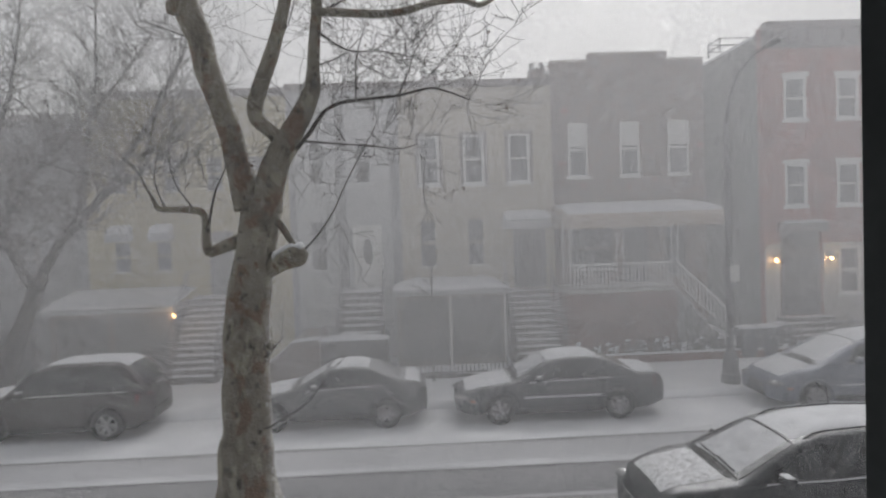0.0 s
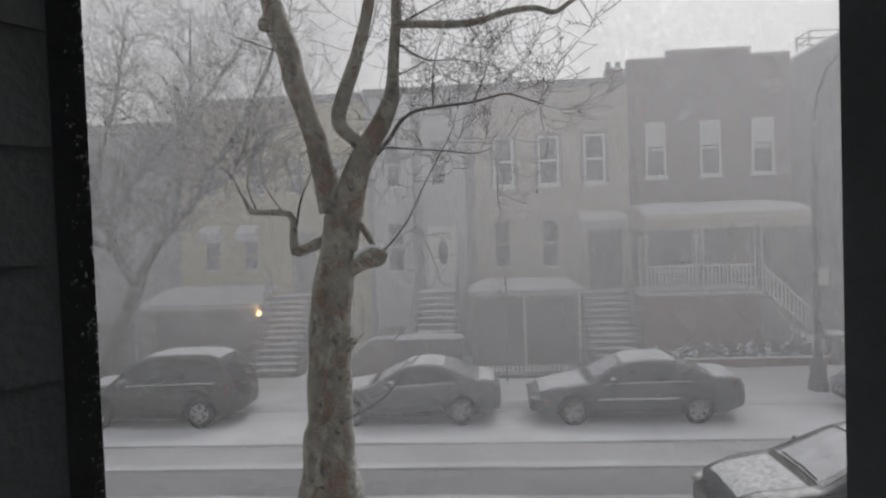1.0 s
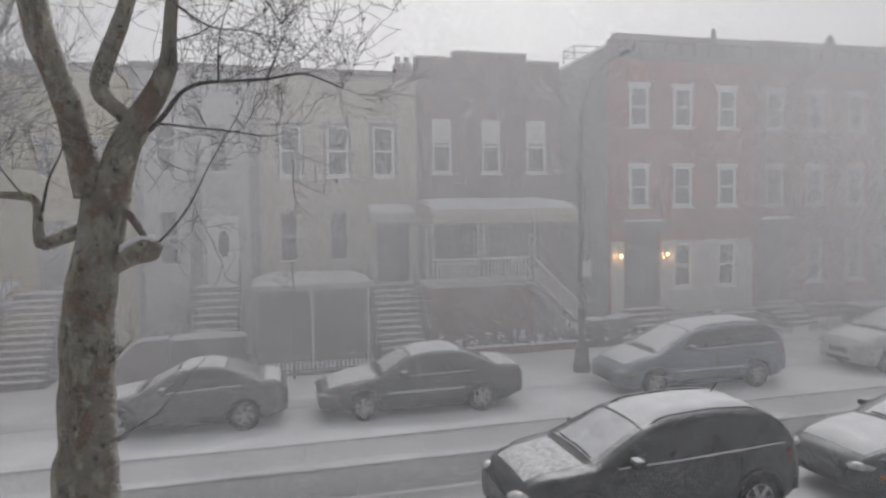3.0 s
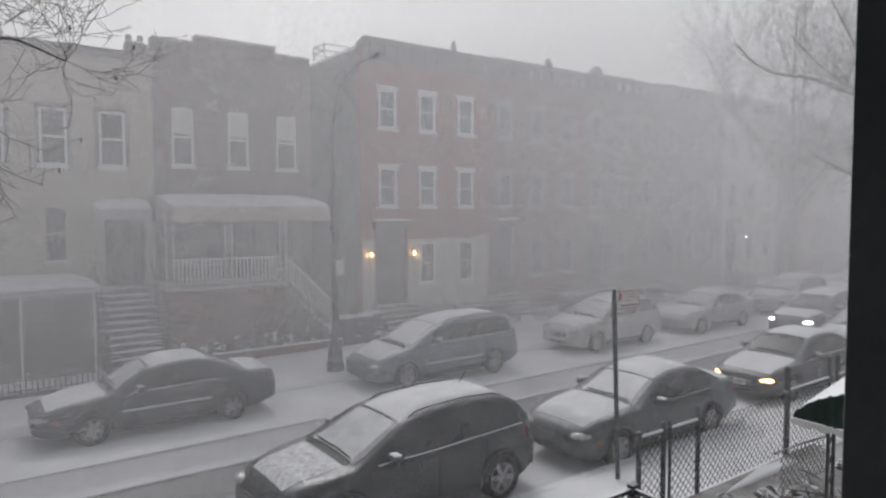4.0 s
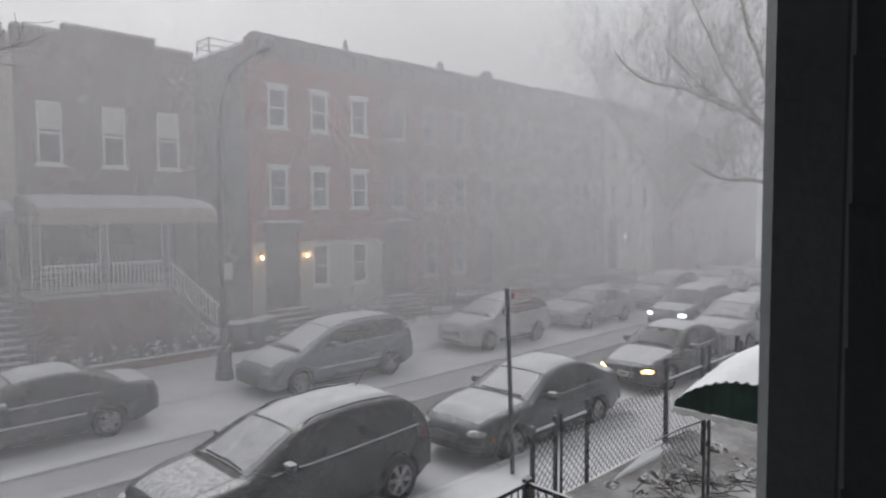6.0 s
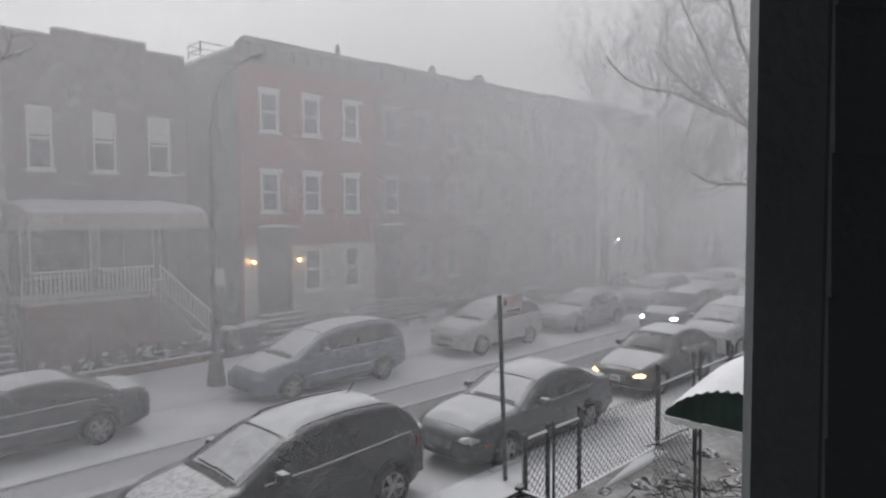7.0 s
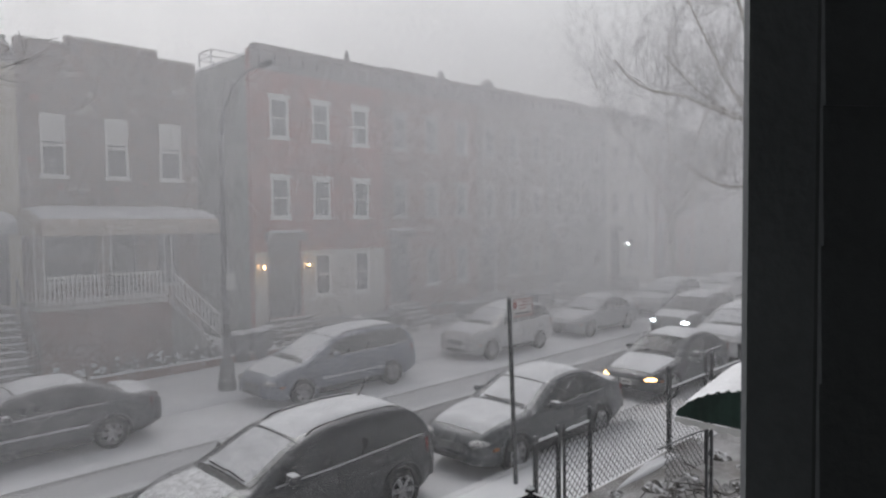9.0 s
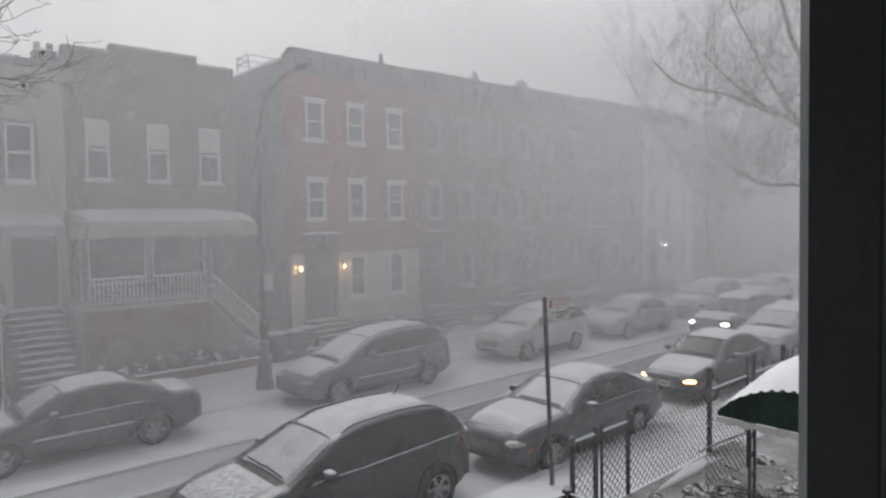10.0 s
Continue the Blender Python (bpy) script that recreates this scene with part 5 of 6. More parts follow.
starts += [
    ([(-1.5, ty - 0.25, 2.55), (-1.43, ty - 0.3, 2.58), (-1.26, ty - 0.3, 2.68), (-1.07, ty - 0.3, 2.79), (-0.93, ty - 0.3, 2.94), (-0.77, ty - 0.3, 3.13), (-0.61, ty - 0.3, 3.31)], 0.009, 1),
    ([(-1.5, ty - 0.2, 3.3), (-1.41, ty - 0.3, 3.36), (-1.33, ty - 0.3, 3.46), (-1.24, ty - 0.3, 3.55)], 0.007, 2),
    ([(-2.04, ty - 0.1, 4.74), (-1.97, ty - 0.1, 5.06), (-1.88, ty - 0.1, 5.25), (-1.83, ty - 0.1, 5.38)], 0.016, 2),
    ([(-2.62, ty - 0.1, 5.0), (-2.75, ty - 0.1, 5.3), (-2.95, ty - 0.1, 5.5)], 0.01, 6),
    ([(-2.5, ty - 0.1, 4.92), (-2.55, ty - 0.2, 5.25), (-2.45, ty - 0.2, 5.7)], 0.01, 6),
    ([(-2.2, ty - 0.1, 4.9), (-2.35, ty - 0.2, 5.2), (-2.4, ty - 0.2, 5.6)], 0.01, 6),
]
starts += [
    ([(-0.42, ty - 0.1, 6.02), (-0.41, ty - 0.1, 6.33), (-0.38, ty - 0.1, 6.52), (-0.3, ty - 0.1, 6.8), (-0.21, ty - 0.1, 6.95)], 0.011, 6),
    ([(0.04, ty - 0.08, 6.06), (0.15, ty - 0.1, 6.3), (0.25, ty - 0.1, 6.55), (0.42, ty - 0.1, 6.8)], 0.01, 6),
    ([(-0.84, ty, 6.8), (-0.5, ty + 0.1, 6.6), (-0.1, ty + 0.2, 6.6), (0.5, ty + 0.2, 6.45)], 0.012, 8),
    ([(-0.88, ty, 6.4), (-0.6, ty + 0.3, 6.6), (-0.3, ty + 0.4, 6.9)], 0.012, 6),
]
starts += [
    ([(-0.75, ty, 7.0), (-0.5, ty + 0.2, 7.2), (-0.1, ty + 0.2, 7.4)], 0.018, 7),
    ([(-1.35, ty, 6.6), (-1.2, ty + 0.4, 7.0), (-1.1, ty + 0.6, 7.6)], 0.012, 7),
    ([(-2.1, ty, 6.7), (-2.4, ty + 0.4, 6.9), (-2.9, ty + 0.5, 7.1)], 0.014, 6),
    ([(0.0, ty - 0.2, 6.88), (0.1, ty - 0.3, 6.7), (0.2, ty - 0.3, 6.55)], 0.008, 4),
    ([(1.2, ty - 0.3, 7.06), (1.3, ty - 0.3, 6.9), (1.35, ty - 0.3, 6.75)], 0.006, 4),
]
for pts, r, shoots in starts:
    line = limb(fine, pts, [r * (1 - 0.7 * k / (len(pts) - 1)) for k in range(len(pts))], 6, 4, 0.012, r * 100)
    for k in range(int(shoots * 1.35)):
        f = 0.25 + 0.75 * (k + rng.random()) / shoots
        p = line[min(len(line) - 1, int(f * len(line)))]
        d = Vector((rng.gauss(0.25, 0.8), rng.gauss(0, 0.45), rng.gauss(0.25, 0.6))).normalized()
        twigs(fine, rng, p, d, rng.uniform(0.35, 0.85) * (1 if r > 0.009 else 0.55), max(0.0024, r * 0.17 * (1.1 - f)), 2 if r > 0.0115 else 1, 0.5, 0.15, tips)
part("crown", fine, DARKBARK, tree, "fine bare twigs")["kind"] = "stuff"
lf = Shape()
for k in range(46):
    p = tips[rng.randrange(len(tips))]
    a, b = Vector((rng.gauss(0, 1), rng.gauss(0, 1), rng.gauss(0, 1))).normalized() * 0.02, Vector((rng.gauss(0, 0.4), rng.gauss(0, 0.4), -1)).normalized() * 0.045
    lf.add([p, p + a + b * 0.4, p + b, p - a + b * 0.5 + Vector((0.004, 0.004, 0))], [(0, 1, 2, 3)])
part("foliage", lf, LEAF, tree, "a few withered brown leaves left on the twigs")["kind"] = "stuff"


def far_tree(x, y, label, forks, seed, r=0.26, shoots=60, trunk=None, twig=0.025, reach=1.0, bark=None):
    bark = bark or BARK
    t = thing("street_tree", x, y, 0.1, label, "tree", "street trees")
    rg = random.Random(seed)
    s, f = Shape(), Shape()
    limb(s, trunk or [(0, 0, 0), (0.05, 0, 1.2), (0.1, 0, 2.4), (0.15, 0, 3.2)], [r * 1.3, r, r * 0.85, r * 0.75], 12, 4, 0.05, seed)
    part("trunk", s, bark, t, smooth=True)
    for pts, rr in forks:
        lm = Shape()
        line = limb(lm, pts, [rr * (1 - 0.75 * k / (len(pts) - 1)) for k in range(len(pts))], 8, 4, 0.08, seed + rr)
        for k in range(shoots // len(forks)):
            g = 0.2 + 0.8 * rg.random()
            p = line[min(len(line) - 1, int(g * len(line)))]
            d = Vector((rg.gauss(0, 0.6), rg.gauss(0, 0.6), rg.gauss(0.45, 0.6))).normalized()
            twigs(f, rg, p, d, rg.uniform(0.7, 1.7) * reach, twig * (1.3 - g), 2, 0.5, 0.3, None, 4)
        part("limb", lm, bark, t, smooth=True)
    part("crown", f, DARKBARK, t, "dense fine bare twigs")["kind"] = "stuff"
    return t


far_tree(-10.95, 16.3, "bare forked street tree with dense twigs before the yellow house", [
    ([(1.0, 0, 3.2), (0.55, 0, 4.0), (0.2, 0, 5.0), (-0.1, 0, 6.2), (-0.6, 0, 8.5), (-0.9, 0.3, 10.8)], 0.16),
    ([(1.05, 0, 3.2), (1.4, 0, 4.0), (2.2, 0, 5.0), (3.05, -0.1, 5.75), (3.6, -0.2, 6.6), (5.0, -0.3, 8.7), (5.6, -0.3, 10.4)], 0.16),
    ([(0.25, 0, 4.8), (1.0, -0.1, 6.0), (2.2, -0.2, 7.2), (3.2, -0.2, 8.2), (4.5, -0.2, 9.9)], 0.085),
    ([(2.2, 0, 5.0), (2.4, 0.2, 6.8), (2.7, 0.3, 8.8), (2.8, 0.4, 11.0)], 0.08),
    ([(0.4, 0, 4.3), (-1.2, -0.2, 4.9), (-2.6, -0.4, 6.2), (-3.4, -0.5, 8.0)], 0.08),
    ([(-0.1, 0, 6.2), (0.6, -0.2, 8.0), (0.9, -0.2, 9.2), (1.1, 0, 11)], 0.07),
    ([(3.05, -0.1, 5.75), (4.2, -0.3, 6.3), (5.3, -0.4, 7.3), (6.6, -0.4, 8.6)], 0.06),
], 21, shoots=430, twig=0.028, reach=1.25, bark=DARKBARK, trunk=[(0, 0, 0), (0.12, 0, 1.1), (0.58, 0, 2.2), (1.02, 0, 3.3)])
far_tree(35.8, 16.3, "tall bare street tree with a broad crown fading into the snowfall", [
    ([(0.1, 0, 3.2), (-0.8, -0.4, 6.5), (-2.4, -1, 10.0), (-3.4, -1.6, 14)], 0.18),
    ([(0.1, 0, 3.2), (0.8, 0.2, 7), (1.6, 0.4, 11.5), (1.4, 0.4, 16.0)], 0.18),
    ([(0.4, 0, 4.5), (2.4, -1.5, 8), (4.0, -2.4, 11.5), (5.0, -3.4, 14.5)], 0.2),
    ([(-0.4, -0.2, 5.0), (-0.6, -2.4, 7.5), (-0.2, -4.4, 9.5), (0.6, -6.4, 12)], 0.18),
    ([(0.8, 0.1, 6.0), (3.0, -1.6, 7.8), (5.0, -3.2, 9.2), (7.0, -4.4, 10.0)], 0.14),
    ([(-0.2, 0, 5.0), (-2.0, 0.8, 8), (-4.0, 1.4, 10.2), (-5.5, 1.8, 12.4)], 0.15),
    ([(-0.4, -0.8, 6.0), (-1.8, -2.6, 9.4), (-2.4, -4.0, 12.0), (-2.6, -5.0, 14.5)], 0.15),
], 33, r=0.3, shoots=520, twig=0.03, reach=1.8)
far_tree(23.5, 5.6, "large bare street tree with limbs arching over the road", [
    ([(0, 0, 4.2), (-0.15, 0.6, 5.2), (-0.3, 1.5, 5.6), (-0.4, 2.4, 5.66), (-0.4, 3.2, 6.0), (-0.5, 4.4, 6.9)], 0.085),
    ([(0, 0, 4.4), (-0.1, 1.3, 7.3), (-0.2, 2.4, 8.2), (-0.3, 3.5, 9.1), (-0.3, 4.8, 10.6)], 0.12),
    ([(0, 0, 4.8), (-0.6, 0.9, 8.2), (-1.0, 1.7, 11), (-1.6, 2.2, 13.5)], 0.11),
    ([(-0.15, 1.2, 7.2), (0.5, 2.6, 9), (1.0, 3.9, 11.5), (1.5, 5.0, 13.5)], 0.085),
    ([(0, 0, 4.8), (0.3, 0.5, 9), (0.5, 0.8, 14)], 0.12),
    ([(-0.2, 2.2, 8.0), (-1.0, 3.6, 8.8), (-1.8, 4.8, 9.2), (-2.4, 5.6, 10.2)], 0.09),
], 35, r=0.34, shoots=190, twig=0.015, reach=1.1, trunk=[(0, 0, 0), (0, 0, 1.6), (0, 0, 3.2), (0, 0, 4.6)])
# sapling in the near yard of the cream house
sap = thing("sapling", 0.55, 17.4, 0.1, "thin bare sapling on the far pavement", "tree", "street trees")
s, f = Shape(), Shape()
limb(s, [(0, 0, 0), (0.02, 0, 1.2), (0.05, 0, 2.4), (0.03, 0, 3.8)], [0.035, 0.03, 0.022, 0.008], 6, 4, 0.02)
rg = random.Random(5)
for k in range(10):
    twigs(f, rg, Vector((0.04, 0, 1.9 + 0.18 * k)), Vector((rg.gauss(0, 0.6), rg.gauss(0, 0.4), 0.9)).normalized(), 0.7, 0.012, 1, 0.4, 0.3)
part("trunk", s, DARKBARK, sap)
part("crown", f, DARKBARK, sap)
# ---- street furniture and yards ----
far_lamp = thing("wall_lantern", 40.05, FACADE - 0.08, 3.05, "far cold white wall lantern seen through the snowfall", "lamp", "wall lanterns")
part("bracket", Shape().box(-0.05, 0.05, 0.0, 0.075, -0.16, 0.16), IRON, far_lamp, bevel=0.008)
part("bulb", Shape().lathe([(0.005, -0.09), (0.035, -0.05), (0.05, 0.0), (0.035, 0.05), (0.005, 0.09)], 12, "z"), glow("cold_lantern", (0.9, 0.95, 1.0), 34.0), far_lamp, "glowing cold bulb", smooth=True).location = (0, -0.11, 0)
lantern_glow = glow("warm_lantern", (1.0, 0.5, 0.16), 24.0)
for x, y, z in ((12.96, FACADE - 0.08, 2.99), (14.98, FACADE - 0.08, 2.99), (-7.5, 19.46, 2.1)):
    w = thing("wall_lantern", x, y, z, "small lit wall lantern with a warm bulb", "lamp", "wall lanterns")
    part("bracket", Shape().box(-0.05, 0.05, 0.0, 0.075, -0.16, 0.16), IRON, w, bevel=0.008)
    part("cap", Shape().lathe([(0.09, 0.08), (0.05, 0.13), (0.005, 0.16)], 8, "z"), IRON, w).location = (0, -0.09, 0)
    part("bulb", Shape().lathe([(0.005, -0.075), (0.036, -0.045), (0.046, 0.0), (0.036, 0.05), (0.005, 0.075)], 12, "z"), lantern_glow, w, "glowing warm bulb", smooth=True).location = (0, -0.09, 0)
    part("base_plate", Shape().lathe([(0.005, -0.1), (0.06, -0.1), (0.06, -0.075), (0.005, -0.075)], 8, "z"), IRON, w).location = (0, -0.09, 0)
    lamp = new("lantern_light", bpy.data.lights.new("lantern_light", "POINT"))
    lamp.data.energy, lamp.data.color, lamp.data.shadow_soft_size = 9.0, (1.0, 0.62, 0.28), 0.07
    lamp.location, lamp.parent = (0, -0.22, 0), w

POLEPAINT = mat("grey_pole_paint", (0.17, 0.175, 0.18), 0.6, scale=4, amount=0.15, dust=0.8, dust_from=0.6)
pole = thing("street_lamp", 8.55, 15.75, 0.12, "tall grey street lamp with a curved arm over the road", "street lamp")
part("base", Shape().lathe([(0.26, 0), (0.26, 0.25), (0.22, 0.3), (0.2, 0.75), (0.14, 0.85), (0.1, 0.95)], 8, "z"), POLEPAINT, pole)
part("shaft", Shape().tube([(0, 0, 0.9), (0, 0, 4.2), (0, 0, 7.0)], [0.095, 0.08, 0.06], 12), POLEPAINT, pole, smooth=True)
part("arm", Shape().tube([(0, 0, 6.9), (0, -0.2, 7.6), (0, -0.7, 8.15), (0, -1.5, 8.42), (0, -2.2, 8.46)], [0.05, 0.036, 0.03, 0.026, 0.024], 10), POLEPAINT, pole, smooth=True)
part("lamp_head", Shape().lathe([(0.005, -0.3), (0.06, -0.26), (0.09, 0), (0.06, 0.26), (0.005, 0.3)], 12, "y"), POLEPAINT, pole, smooth=True).location = (0, -2.4, 8.46)
part("notice_plate", Shape().box(-0.02, 0.24, -0.13, -0.115, 2.75, 3.2), SHADE, pole, "small white notice plate", bevel=0.005)
part("band", Shape().lathe([(0.1, 2.9), (0.102, 2.9), (0.102, 3.05), (0.1, 3.05)], 12, "z"), PLASTIC, pole)
part("box", Shape().box(-0.12, 0.02, -0.2, -0.1, 1.5, 1.85), PLASTIC, pole, bevel=0.01)

sign = thing("street_sign", 8.85, 5.9, 0.13, "leaning steel post with a parking regulation sign", "sign")
part("post", Shape().beam((0, 0, 0), (-0.16, 0, 3.25), 0.075, 0.045), STEEL, sign, bevel=0.006)
SIGNWHITE = mat("white_sign_enamel", (0.66, 0.64, 0.63), 0.4, scale=6, amount=0.1)
SIGNRED = mat("red_sign_enamel", (0.36, 0.13, 0.12), 0.4, scale=6, amount=0.15)
panel = part("panel", Shape().box(-0.12, 0.44, -0.045, -0.035, 2.9, 3.22), SIGNWHITE, sign, "white and red regulation panel", bevel=0.003)
part("edge_band", Shape().box(-0.11, 0.43, -0.049, -0.046, 3.195, 3.21).box(-0.11, 0.43, -0.049, -0.046, 2.91, 2.925).box(0.415, 0.43, -0.049, -0.046, 2.925, 3.195), SIGNRED, panel)
part("symbol", Shape().box(-0.1, -0.01, -0.05, -0.046, 3.06, 3.17), SIGNRED, panel)
for k, (a, b) in enumerate(((0.06, 0.36), (0.06, 0.33), (0.06, 0.24))):
    part("text_bar", Shape().box(a, b, -0.05, -0.046, 3.15 - 0.055 * k, 3.165 - 0.055 * k), SIGNRED, panel)
part("arrow", Shape().box(-0.04, 0.3, -0.05, -0.046, 2.955, 2.975).add([(0.3, -0.05, 2.935), (0.37, -0.05, 2.965), (0.3, -0.05, 2.995), (0.3, -0.046, 2.935), (0.37, -0.046, 2.965), (0.3, -0.046, 2.995)], [(0, 1, 2), (5, 4, 3), (0, 3, 4, 1), (1, 4, 5, 2), (2, 5, 3, 0)]), PLASTIC, panel)
part("bolt", Shape().lathe([(0.005, -0.055), (0.012, -0.055), (0.012, -0.045)], 8).add([], []), STEEL, panel).location = (-0.1, 0, 3.2)

# chain-link fence along the pavement
FY = 4.78
fence = thing("chain_link_fence", 7.93, FY, 0.1, "galvanised chain-link fence with snow on its top rails", "fence")
IN_PLACE.add(fence.name)
posts = [(7.93, 1.42, 0.04), (8.52, 1.46, 0.04), (8.68, 1.44, 0.025), (9.42, 1.56, 0.038), (12.25, 1.78, 0.05), (13.9, 1.75, 0.038), (14.25, 1.75, 0.038), (15.8, 1.75, 0.05), (16.05, 1.6, 0.035), (18.6, 1.6, 0.035)]
for x, z, r in posts:
    p = part("post", Shape().lathe([(r, 0.05), (r, z - 0.05), (r * 1.25, z - 0.05), (r * 1.25, z - 0.02), (r * 0.8, z + 0.02), (0.004, z + 0.035)], 12, "z"), STEEL, smooth=False)
    p.location = (x, FY, 0)
    attach(p, fence)
    part("collar", Shape().lathe([(r, 1.28), (r * 1.3, 1.29), (r * 1.3, 1.34), (r, 1.35)], 12, "z"), STEEL, p)
for a, b, z in ((7.93, 8.52, 1.33), (8.68, 9.42, 1.33), (12.25, 13.9, 1.34), (14.25, 15.8, 1.34), (16.05, 18.6, 1.3)):
    rl = part("top_rail", Shape().tube([(a, FY, z), (b, FY, z)], [0.024] * 2, 8), STEEL, fence)
    part("snow_cap", Shape().sheet(lambda u, v: (a + 0.04 + (b - a - 0.08) * u, FY - 0.024 + 0.048 * v, z + 0.02 + 0.028 * math.sin(math.pi * v) * (1 + 0.4 * noise.noise((u * 9, a, 0)))), 24, 6, (0, 0, -0.006)), ROOFSNOW, rl, smooth=True)


def link(x0, x1, z0, z1, y, pitch=0.14, wire=0.008):
    """Woven wire: crossing diagonals clipped to the panel."""
    s = Shape()
    h = z1 - z0
    k = x0 - h
    while k < x1:
        for sgn in (1, -1):
            a, b = (k, z0), (k + h, z1)
            if sgn < 0:
                a, b = (k, z1), (k + h, z0)
            ta, tb = max(0, (x0 - a[0]) / h), min(1, (x1 - a[0]) / h)
            if tb - ta > 0.02:
                p = [(a[0] + h * t, y + 0.004 * sgn, a[1] + (b[1] - a[1]) * t) for t in (ta, tb)]
                s.beam(p[0], p[1], wire)
        k += pitch
    return s


for a, b, z in ((7.97, 8.48, 1.3), (8.7, 9.39, 1.3), (9.45, 12.2, 1.3), (12.3, 13.86, 1.32), (14.28, 15.75, 1.32), (16.08, 18.56, 1.28)):
    part("wire_mesh", link(a, b, 0.17, z, FY), WIRE, fence, "woven diamond wire mesh")
inner = thing("yard_fence", 10.57, 3.98, 0.1, "low wire fence between the front yards", "fence")
IN_PLACE.add(inner.name)
part("top_rail", Shape().tube([(10.4, 4.05, 0.79), (11.2, 3.98, 0.82), (11.95, 3.92, 0.8)], [0.018] * 3, 6), STEEL, inner)
for x in (11.95,):
    part("post", Shape().box(x - 0.02, x + 0.02, 3.9 + (11.95 - x) * 0.08, 3.94 + (11.95 - x) * 0.08, 0.05, 0.85), STEEL, inner)
part("wire_mesh", link(10.45, 11.95, 0.15, 0.79, 3.97), WIRE, inner)
yard_rail = thing("iron_yard_rail", 7.27, 4.38, 0.1, "dark iron yard railing with a capped corner post", "railing")
IN_PLACE.add(yard_rail.name)
corner = part("corner_post", Shape().box(7.22, 7.32, 4.33, 4.43, 0.05, 0.95), IRON, yard_rail, bevel=0.01)
part("snow_cap", lumpy(7.22, 7.32, 4.33, 4.43, 0.95, 0.06), ROOFSNOW, corner)
for a, b in (((7.22, 4.38), (3.5, 4.38)), ((7.27, 4.33), (7.27, 1.2))):
    part("top_rail", Shape().beam((*a, 0.88), (*b, 0.84), 0.055), IRON, yard_rail)
    part("low_rail", Shape().beam((*a, 0.3), (*b, 0.3), 0.03), IRON, yard_rail)
    bar = Shape().box(-0.009, 0.009, -0.009, 0.009, 0.12, 0.84).mesh("bar", IRON)
    n = int(math.hypot(a[0] - b[0], a[1] - b[1]) / 0.14)
    for k in range(1, n):
        o = new("bar", bar)
        o.location = (a[0] + (b[0] - a[0]) * k / n, a[1] + (b[1] - a[1]) * k / n, 0)
        attach(o, yard_rail)

# neighbour's door canopy with its posts and stoop
can = thing("door_canopy", 7.5, 0.5, 1.0, "dark green metal door canopy under snow with a pale fringe", "canopy")
IN_PLACE.add(can.name)


def canopy_front(x):
    return 1.91 - 0.18 * ((x - 7.5) / 0.95) ** 4


def side_panel(sgn):
    x = 7.5 + sgn * 0.95

    def at(u, v):
        y = 1.91 - 2.4 * u
        rise = 0.37 * math.sin(min(1, u * 3.2 + 0.02) * math.pi / 2) ** 0.7
        return (x + 0.003 * math.sin(u * 150), y, 2.62 + 0.02 * (1 - u) + rise * v + (0.012 * math.sin(u * 150) if v > 0.95 else 0))
    return Shape().sheet(at, 160, 5, (-sgn * 0.02, 0, 0))


for sgn in (-1, 1):
    part("side_panel", side_panel(sgn), GREEN, can, "ribbed dark green side with a scalloped edge")
    part("fringe", Shape().sheet(lambda u, v: (7.5 + sgn * 0.955, 1.92 - 2.4 * u, 2.61 + 0.02 * (1 - u) - 0.06 * v + (0.012 * math.sin(u * 90) if v > 0.9 else 0)), 120, 2, (sgn * 0.008, 0, 0)), WHITE, can, "pale fringe")


def canopy_top(u, v, lift=0.0):
    x, y = 6.55 + 1.9 * u, 1.9 - 2.4 * v
    return (x, y, 2.66 + 0.33 * math.sin(min(1, v * 3.2 + 0.02) * math.pi / 2) ** 0.7 + 0.33 * math.sin(math.pi * u) * min(1, 0.25 + v * 1.5) + lift)


part("roof_sheet", Shape().sheet(canopy_top, 20, 24, (0, 0, -0.02)), GREEN, can)
part("snow_cap", Shape().sheet(lambda u, v: canopy_top(u, v, 0.012 + 0.06 * min(1, 6 * u, 6 * (1 - u), 8 * v) + 0.015 * noise.noise((u * 5, v * 6, 1))), 30, 36), ROOFSNOW, can, "smooth snow on the canopy", smooth=True)
for x, y in ((6.72, 1.62), (8.28, 1.62)):
    po = part("post", Shape().box(x - 0.07, x - 0.045, y, y + 0.025, 0.95, 2.62).box(x + 0.045, x + 0.07, y, y + 0.025, 0.95, 2.62), STEEL, can, "iron lattice canopy post")
    for k in range(8):
        part("lattice_bar", Shape().beam((x - 0.05, y + 0.012, 1.0 + 0.2 * k), (x + 0.05, y + 0.012, 1.12 + 0.2 * k), 0.014), STEEL, po)
stp = thing("entrance_stoop", 7.6, 1.0, 0.05, "concrete entrance stoop under snow", "stoop")
IN_PLACE.add(stp.name)
part("platform", Shape().box(6.5, 8.6, -0.8, 1.75, 0.05, 0.95), CONCRETE, stp, bevel=0.02)
part("snow_cap", lumpy(6.5, 8.6, -0.8, 1.75, 0.95, 0.07, 3.0), SNOW, stp, smooth=True)
for k in range(4):
    sp = part("step", Shape().box(6.7, 8.4, 1.752 + 0.3 * k, 2.05 + 0.3 * k, 0.05, 0.77 - 0.18 * k), CONCRETE, stp, bevel=0.01)
    part("snow_cap", lumpy(6.7, 8.4, 1.76 + 0.3 * k, 2.05 + 0.3 * k, 0.77 - 0.18 * k, 0.06, k * 3.0), SNOW, sp, smooth=True)
rng = random.Random(8)
